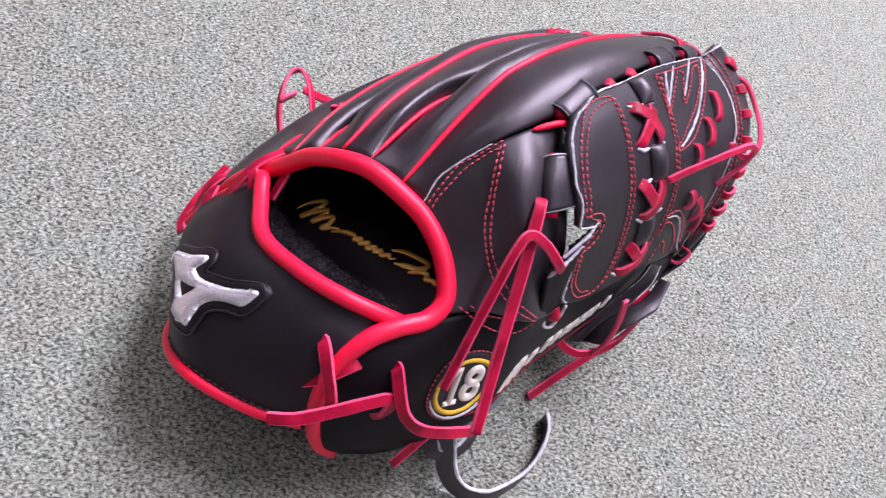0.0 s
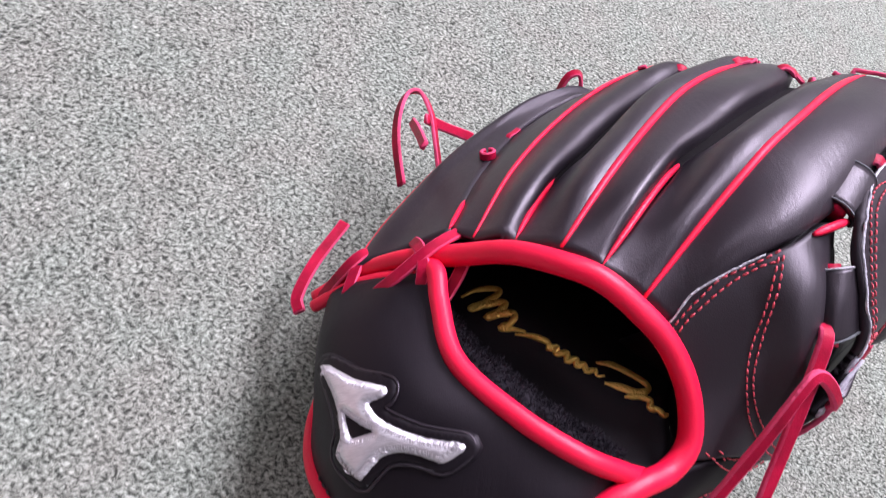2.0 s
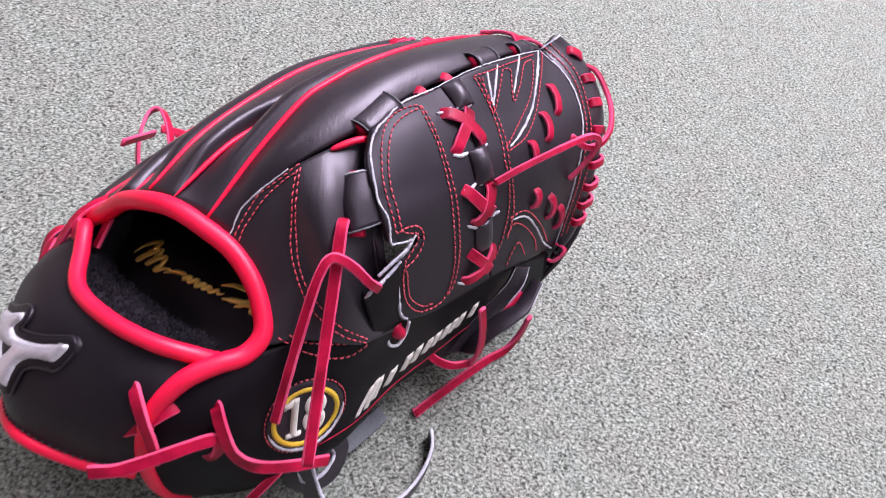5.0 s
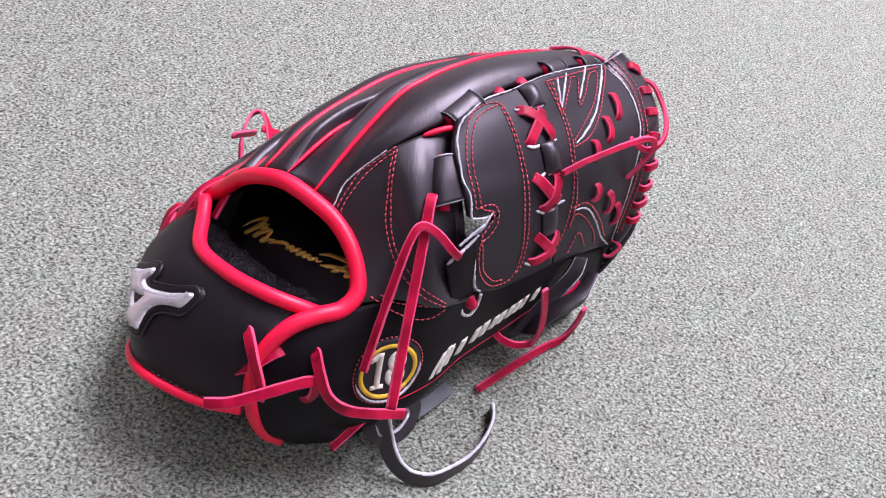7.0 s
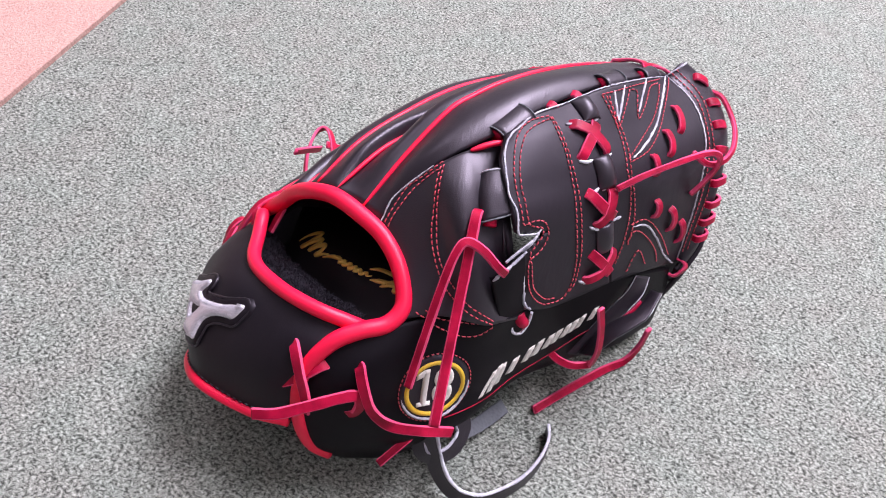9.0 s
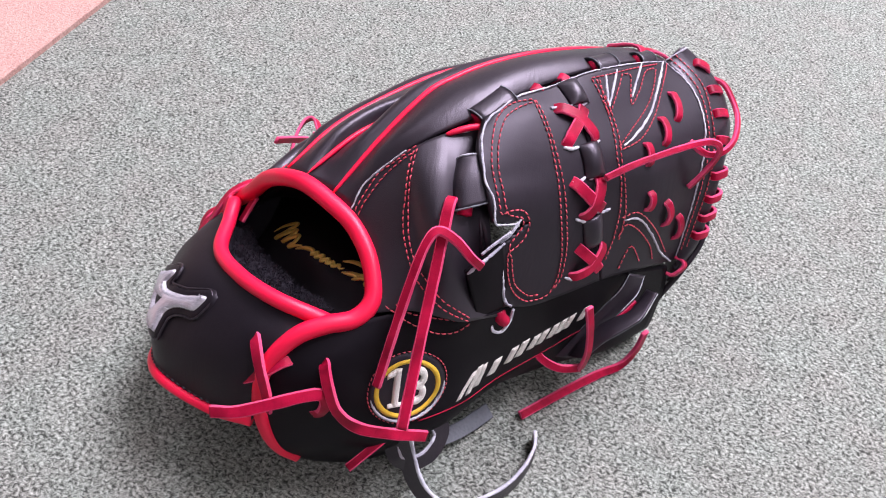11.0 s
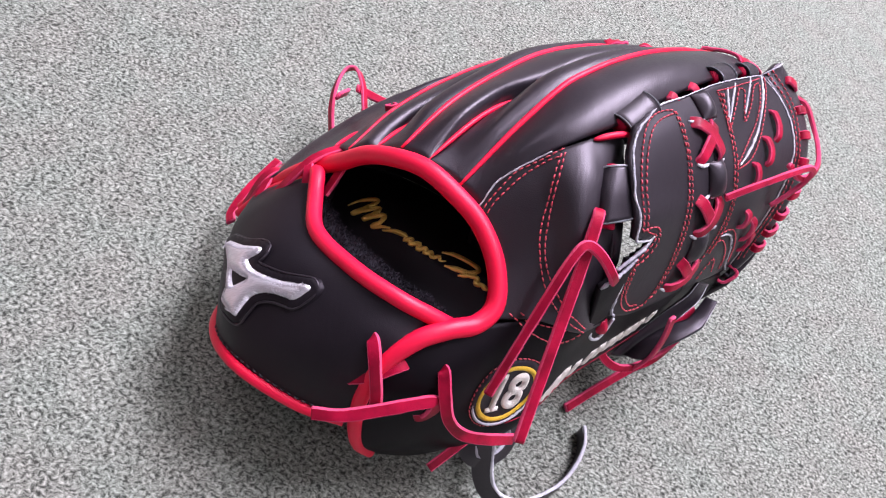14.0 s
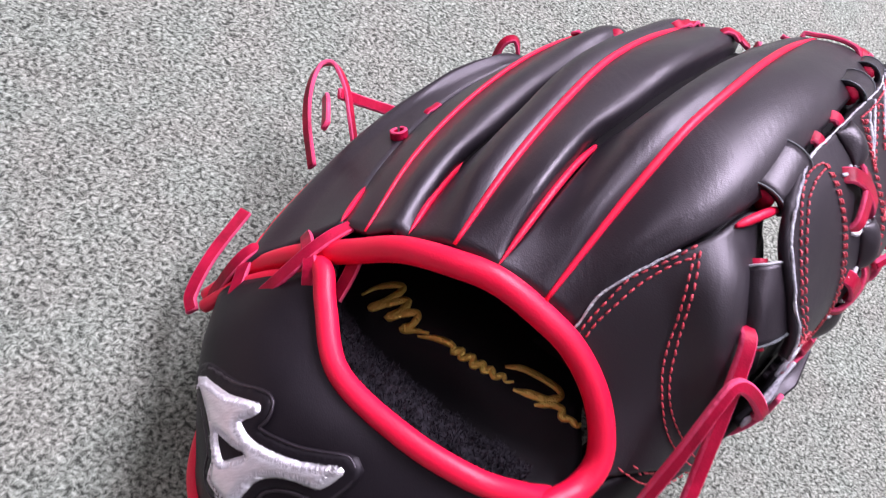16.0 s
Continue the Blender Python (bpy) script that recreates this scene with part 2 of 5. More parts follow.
def thong(pts, width, thick, ups, n=None):
    """A lace, drawn a little narrower than its holes."""
    return strip(pts, width * 0.84, thick, ups, n)


OUT = np.array((0.10, 0.12, 0.45))


def skin(*grids):
    """The outer faces of grids, to lay trimmings on."""
    verts, faces = [], []
    for g in grids:
        base = len(verts)
        nu, nv, _ = g.shape
        verts += [tuple(p) for p in g.reshape(-1, 3)]
        faces += [(base + i * nv + j, base + (i + 1) * nv + j, base + (i + 1) * nv + j + 1, base + i * nv + j + 1) for i in range(nu - 1) for j in range(nv - 1)]
    return BVHTree.FromPolygons(verts, faces)


def snap(tree, p, lift=0.0):
    """The point of the surface nearest to p, raised by lift, and the outward normal there."""
    at, n, _, _ = tree.find_nearest(Vector(p))
    n = np.array(n)
    if n @ (OUT - np.array(at)) < 0:
        n = -n
    return np.array(at) + n * lift, n


def laid(tree, pts, lift, n):
    c = smooth(pts, n)
    both = [snap(tree, p, lift) for p in c]
    return np.array([b[0] for b in both]), np.array([b[1] for b in both])


def seam(tree, pts, mat, parent, pitch=0.0027, size=0.0021, r=0.00032):
    """A row of thread stitches laid on a surface, in slight hollows."""
    c = smooth(pts, 200)
    length = np.linalg.norm(np.diff(c, axis=0), axis=1).sum()
    n = max(2, int(length / pitch))
    p, nrm = laid(tree, pts, 0.0003, n * 2 + 1)
    bm = bmesh.new()
    for k in range(n):
        mid, up = p[2 * k + 1], nrm[2 * k + 1]
        d = unit(p[2 * k + 2] - p[2 * k])
        d = unit(d + np.array([random.uniform(-0.1, 0.1) for _ in range(3)]))
        side = unit(np.cross(up, d))
        rings = []
        for s, w in ((-0.5, 0.35), (-0.3, 1.0), (0.3, 1.0), (0.5, 0.35)):
            o = mid + d * s * size + up * (0.0002 if abs(s) < 0.4 else -0.0002)
            rings.append([bm.verts.new(o + r * w * (math.cos(a) * side + math.sin(a) * up)) for a in np.linspace(0, 2 * math.pi, 6, False)])
        for a, b in zip(rings, rings[1:]):
            for j in range(6):
                bm.faces.new((a[j], a[(j + 1) % 6], b[(j + 1) % 6], b[j]))
        bm.faces.new(rings[0][::-1])
        bm.faces.new(rings[-1])
    return tagged(part("stitching", bm, mat, parent), kind="stuff")


def edge(tree, pts, parent, r=0.0005, mat=None, lift=0.0002):
    """The raw pale cut edge of a leather piece."""
    n = max(10, int(np.linalg.norm(np.diff(smooth(pts, 60), axis=0), axis=1).sum() / 0.0012))
    c = laid(tree, pts, lift, n)[0] if tree else smooth(pts, n)
    c = c + np.array([[0.00024 * noise.noise(Vector(p * 420) + Vector((k, 0, 0))) for k in (0, 7, 13)] for p in c])
    return part("raw_edge", tube(c, r, n, 6, taper=0.4, wobble=0.55), mat or RAW, parent)


def lace_on(tree, pts, width=0.0055, thick=0.0018, lift=0.0012, sink=0.0014, arch=0.0):
    """A thong that comes out of a hole, lies on a surface and goes in again."""
    n = max(14, 6 * len(pts))
    c, nrm = laid(tree, pts, lift, n)
    f = np.linspace(0, 1, n)
    dip = np.clip(1 - np.minimum(f, 1 - f) / 0.16, 0, 1) ** 2
    c = c + nrm * (arch * np.sin(math.pi * f) - (sink + lift) * dip)[:, None]
    return thong(c, width, thick, nrm, n)


def thing(name, at, label, category, group="", kind=""):
    ob = new(name)
    ob.location = at
    ob.empty_display_size = 0.02
    return tagged(ob, label, category, group, kind)


def part(name, bm, mat, parent=None, label="", shade=True):
    """Links a bmesh, given in world coordinates, as one mesh object."""
    me = bpy.data.meshes.new(name)
    bm.to_mesh(me)
    bm.free()
    for p in me.polygons:
        p.use_smooth = shade
    me.materials.append(mat)
    if mat is LACE:
        me.materials.append(LACE_EDGE)
    elif max(p.material_index for p in me.polygons):
        me.materials.append(mat)
    ob = new(name, me)
    if parent:
        ob.parent = parent
        place = Vector((0, 0, 0))
        while parent:
            place += parent.location
            parent = parent.parent
        me.transform(Matrix.Translation(-place))
    if label:
        tagged(ob, label)
    return ob


def box(x0, y0, z0, x1, y1, z1):
    bm = bmesh.new()
    bmesh.ops.create_cube(bm, size=1, matrix=Matrix.Translation(((x0 + x1) / 2, (y0 + y1) / 2, (z0 + z1) / 2)) @ Matrix.Diagonal((x1 - x0, y1 - y0, z1 - z0, 1)))
    return bm


# ---- room ----
JOINT = ((0.383, 0.485), (0.465, 0.743))
slope = (JOINT[1][0] - JOINT[0][0]) / (JOINT[1][1] - JOINT[0][1])
floor_bm = box(-3, -3, -0.05, 3, 4, -0.0012)
for x0, x1, gap0, gap1 in ((-3, None, 0, -0.00008), (None, 3, 0.00008, 0)):
    corners = []
    for y in (-3, 4):
        at_y = JOINT[0][0] + slope * (y - JOINT[0][1])
        corners.append(((x0 if x0 is not None else at_y + gap0, y), (x1 if x1 is not None else at_y + gap1, y)))
    loop = [corners[0][0], corners[0][1], corners[1][1], corners[1][0]]
    hi = [floor_bm.verts.new((*p, 0.0)) for p in loop]
    lo = [floor_bm.verts.new((*p, -0.003)) for p in loop]
    floor_bm.faces.new(hi)
    for k in range(4):
        floor_bm.faces.new((lo[k], lo[(k + 1) % 4], hi[(k + 1) % 4], hi[k]))
floor = tagged(part("floor", floor_bm, CARPET, shade=False), "grey-green speckled short pile carpet floor", "floor", kind="structure")
for nm, b in (("wall_north", (-3, 4, 0, 3, 4.1, 2.6)), ("wall_south", (-3, -3.1, 0, 3, -3, 2.6)), ("wall_east", (3, -3.1, 0, 3.1, 4.1, 2.6)), ("wall_west", (-3.1, -3.1, 0, -3, 4.1, 2.6))):
    tagged(part(nm, box(*b), WALL, shade=False), "plain grey painted wall", "wall", kind="structure")
tagged(part("ceiling", box(-3.1, -3.1, 2.6, 3.1, 4.1, 2.7), CEILING, shade=False), "plain white ceiling", "ceiling", kind="structure")

# ---- glove: guide curves ----
L1 = [(0.083, 0.322, 0.095), (0.100, 0.355, 0.094), (0.123, 0.387, 0.092), (0.151, 0.417, 0.090), (0.183, 0.443, 0.086)]
L2 = [(0.093, 0.317, 0.106), (0.102, 0.333, 0.103), (0.114, 0.351, 0.102)]
L3 = [(0.102, 0.309, 0.119), (0.118, 0.335, 0.125), (0.1382, 0.3627, 0.1251), (0.1593, 0.3878, 0.1233), (0.1844, 0.4108, 0.1184), (0.2130, 0.4312, 0.1129)]
L4 = [(0.112, 0.301, 0.124), (0.127, 0.323, 0.129), (0.137, 0.336, 0.130), (0.146, 0.347, 0.128)]
L5 = [(0.126, 0.293, 0.124), (0.142, 0.316, 0.1385), (0.158, 0.3365, 0.1502), (0.1688, 0.3477, 0.1525), (0.181, 0.3592, 0.1532), (0.1998, 0.3765, 0.1506), (0.2224, 0.3955, 0.1450), (0.247, 0.4135, 0.1375)]
CREASE2 = [(0.129, 0.367, 0.099), (0.149, 0.390, 0.097), (0.172, 0.413, 0.094), (0.193, 0.433, 0.093)]
CREASE4 = [(0.1584, 0.3565, 0.1275), (0.1705, 0.3665, 0.1275), (0.1829, 0.3773, 0.1290), (0.1985, 0.3906, 0.1280), (0.2159, 0.4071, 0.1240), (0.2300, 0.4200, 0.1180)]
CUFF = [(0.0430, 0.3195, 0.0370), (0.0540, 0.3230, 0.0540), (0.0655, 0.3212, 0.0735), (0.0799, 0.3168, 0.0907), (0.0906, 0.3115, 0.1068), (0.1020, 0.3035, 0.1186), (0.1130, 0.2978, 0.1230), (0.1255, 0.2904, 0.1219), (0.1375, 0.2824, 0.1185), (0.1471, 0.2705, 0.1123),
        (0.1513, 0.2574, 0.1040), (0.1457, 0.2489, 0.0993), (0.1342, 0.2433, 0.0992), (0.1232, 0.2374, 0.0960), (0.1132, 0.2294, 0.0850), (0.1102, 0.2224, 0.0690), (0.1122, 0.2174, 0.0520), (0.1172, 0.2164, 0.0360), (0.1250, 0.2180, 0.0250)]
STRAP_TOP = [(0.0705, 0.3150, 0.0790), (0.0728, 0.3110, 0.0865), (0.0742, 0.2990, 0.0868), (0.078, 0.278, 0.091), (0.094, 0.260, 0.099), (0.112, 0.249, 0.1030), (0.128, 0.2462, 0.1000), (0.1385, 0.2468, 0.0945)]
STRAP_LOW = [(0.0560, 0.3000, 0.0200), (0.0480, 0.2720, 0.0270), (0.0485, 0.2500, 0.0410), (0.0610, 0.2315, 0.0530), (0.0870, 0.2205, 0.0540), (0.1070, 0.2170, 0.0560)]
WEB_TOP = [(0.1862, 0.3155, 0.1602), (0.1938, 0.3302, 0.1597), (0.210, 0.345, 0.158), (0.228, 0.361, 0.158), (0.248, 0.378, 0.154), (0.268, 0.398, 0.145)]
TIPS = [(0.2780, 0.4070, 0.1490), (0.301, 0.409, 0.134), (0.313, 0.390, 0.125), (0.311, 0.365, 0.113), (0.309, 0.349, 0.079), (0.297, 0.337, 0.062)]

glove = thing("baseball_glove", (0.17, 0.31, 0.0), "black leather baseball glove with red laces, palm down on carpet", "glove")


# ---- fingers ----
FINGERS = []


def finger(low, ridge, high, drop_low, drop_high, bulge, label, single=False, flatten=0.0):
    g = sheet([low, ridge, high], 60, 49)
    n = normals(g)
    if n[20, 24][2] < 0:
        n = -n
    u = np.linspace(0, 1, 60)[:, None, None]
    v = np.linspace(0, 1, 49)[None, :, None]
    grow = np.clip(u * 2.2, 0, 1)
    a = np.linalg.norm(smooth(low, 60) - smooth(ridge, 60), axis=1)
    b = np.linalg.norm(smooth(high, 60) - smooth(ridge, 60), axis=1)
    top = (a / (a + b))[:, None, None]
    v = np.where(v < top, 0.5 * v / top, 0.5 + 0.5 * (v - top) / (1 - top))
    lobe = v ** 2.0 if single else np.where(v < 0.5, (2 * v) ** 2.2, np.clip(2 * v - 1, 0, 1) ** (2.0 if drop_high else 1.6))
    shape = 1.25 * bulge * np.abs(np.sin(math.pi * lobe)) ** 0.8 * (0.65 + 0.35 * grow) * np.clip(u * 9, 0, 1)
    if drop_high and not single:
        shape = shape * np.where(v > 0.5, 1.25 - 0.95 * np.clip((u - 0.55) / 0.40, 0, 1), 1.0)
    late = np.clip((u - 0.30) / 0.45, 0, 1)
    shape = shape * (1 - flatten * late * late * (3 - 2 * late) * np.where(v < 0.5, 1.0, 0.0 if drop_high else 0.75))
    shape = shape - drop_low * grow * np.exp(-(v / 0.035) ** 2) - drop_high * grow * np.exp(-((1 - v) / 0.035) ** 2)
    g = g + n * shape
    FINGERS.append(g)
    return part("finger", solid(g, 0.005, flip=normals(g)[20, 24][2] < 0), BLACK, glove, label)


PINKY_OUT = [(0.050, 0.322, 0.052), (0.063, 0.345, 0.055), (0.086, 0.379, 0.055), (0.106, 0.403, 0.055), (0.132, 0.429, 0.055), (0.158, 0.446, 0.053), (0.184, 0.452, 0.045)]
PINKY_LOW = [(0.058, 0.318, 0.006), (0.072, 0.338, 0.002), (0.095, 0.368, 0.002), (0.117, 0.394, 0.002), (0.142, 0.418, 0.002), (0.168, 0.434, 0.002), (0.186, 0.438, 0.002)]
T1 = [(0.195, 0.450, 0.072), (0.197, 0.449, 0.040)]
T2 = [(0.205, 0.440, 0.078), (0.206, 0.440, 0.045)]
T3 = [(0.226, 0.439, 0.099), (0.230, 0.440, 0.065)]
T4 = [(0.237, 0.428, 0.105), (0.240, 0.430, 0.075)]
T5 = [(0.262, 0.424, 0.120), (0.267, 0.427, 0.090)]
INDEX_EDGE = [(0.135, 0.287, 0.122), (0.150, 0.300, 0.141), (0.164, 0.308, 0.151), (0.182, 0.321, 0.155), (0.202, 0.341, 0.157), (0.225, 0.363, 0.156), (0.250, 0.386, 0.150), (0.272, 0.405, 0.140), (0.284, 0.415, 0.122), (0.288, 0.418, 0.100)]
CREASE0 = [(0.0775, 0.3282, 0.0877), (0.0853, 0.3439, 0.0822), (0.0907, 0.3552, 0.0785), (0.0975, 0.3674, 0.0750), (0.1056, 0.3805, 0.0705), (0.1143, 0.3932, 0.0665), (0.1214, 0.4029, 0.0635), (0.1361, 0.4187, 0.0605), (0.1485, 0.4303, 0.0595), (0.1593, 0.4398, 0.0590), (0.180, 0.449, 0.056)]
swell = np.sin(math.pi * np.linspace(0.10, 0.95, 60))[:, None]
crown = (smooth(PINKY_OUT, 60) + smooth(CREASE0, 60)) / 2 + np.array((-0.0010, 0.0008, 0.0018)) * swell
FINGERS.append(sheet([PINKY_LOW, PINKY_OUT, crown, CREASE0], 60, 33))
flank_low, flank_high = smooth(CREASE0, 60) - (0.0, 0.0, 0.0010), smooth(L1 + T1, 60)
flank = sheet([flank_low, flank_low * 0.6 + flank_high * 0.4 + np.array((-0.0008, 0.0007, 0.0014)) * swell, flank_high], 60, 14)
part("finger", solid(FINGERS[0], 0.005, flip=True), BLACK, glove, "little finger stall in smooth black leather")
part("finger_side", solid(flank, 0.003, flip=True), BLACK, glove, "sloping side panel between little and ring finger")
finger(L1 + T1, [(a[0] * 0.5 + b[0] * 0.5, a[1] * 0.5 + b[1] * 0.5, a[2] * 0.5 + b[2] * 0.5 + 0.004) for a, b in zip(smooth(L1 + T1, 8), smooth(L2 + CREASE2 + T2, 8))], L2 + CREASE2 + T2, 0.0, 0.006, 0.0034, "ring finger stall in smooth black leather", True)
finger(L2 + CREASE2 + T2, L3 + T3, L4 + CREASE4 + T4, 0.006, 0.008, 0.0046, "middle finger stall in smooth black leather", flatten=0.3)
finger(L4 + CREASE4 + T4, L5 + T5, INDEX_EDGE, 0.008, 0.0, 0.0044, "index finger stall in smooth black leather", flatten=0.85)
# Added dark sheet: stands for the shade in gaps between the finger stalls.
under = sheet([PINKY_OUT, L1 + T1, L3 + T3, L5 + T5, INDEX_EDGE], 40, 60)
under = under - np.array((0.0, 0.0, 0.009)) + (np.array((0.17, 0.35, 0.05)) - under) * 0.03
part("back_filler", solid(under, 0.002, flip=normals(under)[20, 30][2] < 0), LINING, glove, "added dark sheet for the shade between the finger stalls")
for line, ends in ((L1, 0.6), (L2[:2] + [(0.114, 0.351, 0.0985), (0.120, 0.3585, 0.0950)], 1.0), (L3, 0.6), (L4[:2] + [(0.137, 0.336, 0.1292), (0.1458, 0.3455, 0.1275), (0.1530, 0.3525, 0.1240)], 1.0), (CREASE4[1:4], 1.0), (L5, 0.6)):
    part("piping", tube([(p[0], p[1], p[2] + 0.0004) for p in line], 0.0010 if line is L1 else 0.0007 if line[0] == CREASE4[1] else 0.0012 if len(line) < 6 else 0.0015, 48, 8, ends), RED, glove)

# Near-black sheet added for the shade in the slit between index and web.
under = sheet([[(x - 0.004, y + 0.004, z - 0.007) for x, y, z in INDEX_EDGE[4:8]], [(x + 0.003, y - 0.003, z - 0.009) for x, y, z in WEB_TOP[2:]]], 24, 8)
part("web_gap_shade", solid(under, 0.0015, flip=normals(under)[12, 4][2] < 0), LINING, glove, "added near-black sheet shading the slit behind the web edge")

PINKY_SKIN = skin(FINGERS[0])
part("piping", tube(laid(PINKY_SKIN, [(0.0770, 0.3270, 0.0881), (0.0815, 0.3360, 0.0850), (0.0853, 0.3439, 0.0822), (0.0865, 0.3465, 0.0813)], 0.0002, 20)[0], 0.0010, 20, 8, 0.9), RED, glove)
part("piping", tube(laid(PINKY_SKIN, [(0.055, 0.330, 0.058), (0.065, 0.348, 0.058), (0.076, 0.364, 0.057), (0.084, 0.374, 0.057), (0.106, 0.402, 0.056)], 0.0001, 40)[0], 0.0005, 40, 6, 0.6), RED, glove)

# ---- crotch panel, thumb, heel ----
CROTCH = [[(0.131, 0.290, 0.123), (0.149, 0.300, 0.141), (0.163, 0.306, 0.1505), (0.172, 0.3115, 0.1530), (0.180, 0.3162, 0.1528), (0.1864, 0.3182, 0.1490), (0.188, 0.319, 0.140)],
          [(0.145, 0.277, 0.117), (0.159, 0.286, 0.137), (0.170, 0.291, 0.1458), (0.178, 0.2945, 0.1465), (0.185, 0.298, 0.1440), (0.1892, 0.299, 0.1385), (0.189, 0.299, 0.130)],
          [(0.152, 0.264, 0.110), (0.165, 0.270, 0.121), (0.176, 0.274, 0.1275), (0.184, 0.2775, 0.1290), (0.190, 0.281, 0.1275), (0.1945, 0.281, 0.1230), (0.194, 0.281, 0.115)],
          [(0.153, 0.252, 0.101), (0.168, 0.254, 0.104), (0.188, 0.257, 0.098), (0.196, 0.261, 0.0955), (0.204, 0.268, 0.090), (0.206, 0.270, 0.088), (0.206, 0.272, 0.083)]]
crotch = sheet(CROTCH, 64, 48)
padding = np.linspace(0, 1, 64)[:, None]
padding = (0.0037 * np.sin(math.pi * np.clip((padding - 0.32) / 0.36, 0, 1)) ** 2 - 0.0022 * np.sin(math.pi * np.clip((padding - 0.60) / 0.40, 0, 1)) ** 2) * np.sin(math.pi * np.linspace(0.04, 0.96, 48))[None, :] ** 0.6
outward = normals(crotch)
outward = outward * np.sign(np.sum(outward * (OUT - crotch), 2))[..., None]
crotch = crotch + outward * padding[..., None]
# Added dark strip: fills the crack where the carpet would show through.
seam_filler = sheet([[(0.140, 0.290, 0.124), (0.160, 0.304, 0.1465), (0.172, 0.3095, 0.1495), (0.184, 0.3165, 0.1480)], [(0.142, 0.294, 0.128), (0.164, 0.310, 0.1475), (0.180, 0.323, 0.1510), (0.192, 0.333, 0.1530)]], 20, 6)
part("seam_filler", solid(seam_filler, 0.001), LINING, glove, "added dark strip filling the crack under the finger seam")
crotch_panel = part("crotch_panel", solid(crotch, 0.004, flip=True), PANEL, glove, "smooth black leather panel between thumb and index finger")
THUMB_UPPER = [[(0.122, 0.238, 0.097), (0.150, 0.2490, 0.1000), (0.170, 0.2550, 0.1025), (0.191, 0.2590, 0.0972), (0.210, 0.275, 0.090), (0.236, 0.295, 0.086), (0.265, 0.317, 0.076), (0.292, 0.337, 0.064)],
               [(0.110, 0.228, 0.083), (0.137, 0.230, 0.088), (0.163, 0.2440, 0.0870), (0.187, 0.2530, 0.0800), (0.212, 0.273, 0.072), (0.241, 0.296, 0.065), (0.270, 0.319, 0.054), (0.296, 0.338, 0.048)],
               [(0.108, 0.221, 0.067), (0.140, 0.2225, 0.072), (0.165, 0.2360, 0.0665), (0.188, 0.2450, 0.058), (0.212, 0.268, 0.050), (0.242, 0.293, 0.042), (0.272, 0.317, 0.035), (0.297, 0.337, 0.032)]]
THUMB_LOWER = [[(0.116, 0.215, 0.036), (0.142, 0.2190, 0.040), (0.164, 0.2240, 0.0400), (0.188, 0.2385, 0.0380), (0.213, 0.270, 0.032), (0.243, 0.294, 0.024), (0.273, 0.315, 0.012), (0.297, 0.335, 0.012)],
               [(0.132, 0.222, 0.014), (0.150, 0.226, 0.012), (0.169, 0.236, 0.012), (0.192, 0.264, 0.006), (0.212, 0.284, 0.004), (0.242, 0.304, 0.003), (0.272, 0.324, 0.002), (0.293, 0.339, 0.002)]]
thumb_grid = sheet(THUMB_UPPER + THUMB_LOWER, 60, 40)
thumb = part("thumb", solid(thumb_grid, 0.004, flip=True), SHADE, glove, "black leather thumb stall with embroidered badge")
STRAP = [STRAP_TOP,
         [(0.0560, 0.3165, 0.0640), (0.0550, 0.2970, 0.0730), (0.063, 0.268, 0.084), (0.083, 0.249, 0.090), (0.102, 0.238, 0.094), (0.119, 0.236, 0.095)],
         [(0.0460, 0.3150, 0.0450), (0.0432, 0.2900, 0.0530), (0.051, 0.254, 0.065), (0.070, 0.238, 0.073), (0.092, 0.227, 0.077), (0.111, 0.226, 0.081)],
         STRAP_LOW]
strap_grid = sheet(STRAP, 50, 30)
wrist_strap = part("wrist_strap", solid(strap_grid, 0.004, flip=True), WRIST, glove, "black leather wrist strap with stitched silver emblem")
part("binding", tube(CUFF, 0.0040, 140, 16, start=0.6, end=0.62), RED, glove, "padded red leather rolled binding of the hand opening")
part("binding", tube([(x, y + 0.0003, z + 0.0003) for x, y, z in STRAP_TOP], 0.0034, 60, 14), RED, glove, "padded red leather rolled binding of the wrist strap")
part("binding", tube([(0.0700, 0.3135, 0.0775), (0.0600, 0.3162, 0.0660), (0.0510, 0.3172, 0.0520), (0.0430, 0.3155, 0.0370)], 0.0024, 40, 12), RED, glove, "red leather rolled binding under the crossed wrist laces")
part("binding", tube(STRAP_LOW, 0.0026, 60, 10), RED, glove, "thin red leather edge binding")

# ---- lining of the hand opening ----
LINING_RAILS = [[(0.085, 0.345, 0.060), (0.112, 0.335, 0.072), (0.142, 0.318, 0.080), (0.168, 0.290, 0.090)],
                [(0.083, 0.320, 0.060), (0.091, 0.314, 0.068), (0.111, 0.301, 0.081), (0.131, 0.281, 0.088), (0.152, 0.274, 0.097)],
                [(0.076, 0.302, 0.056), (0.090, 0.290, 0.064), (0.110, 0.275, 0.073), (0.130, 0.262, 0.084), (0.150, 0.256, 0.095)],
                [(0.072, 0.296, 0.070), (0.080, 0.279, 0.076), (0.095, 0.262, 0.083), (0.112, 0.251, 0.088), (0.140, 0.246, 0.094)]]
lining_grid = sheet(LINING_RAILS, 40, 40)
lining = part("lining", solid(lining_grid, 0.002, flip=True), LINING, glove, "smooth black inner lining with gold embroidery")

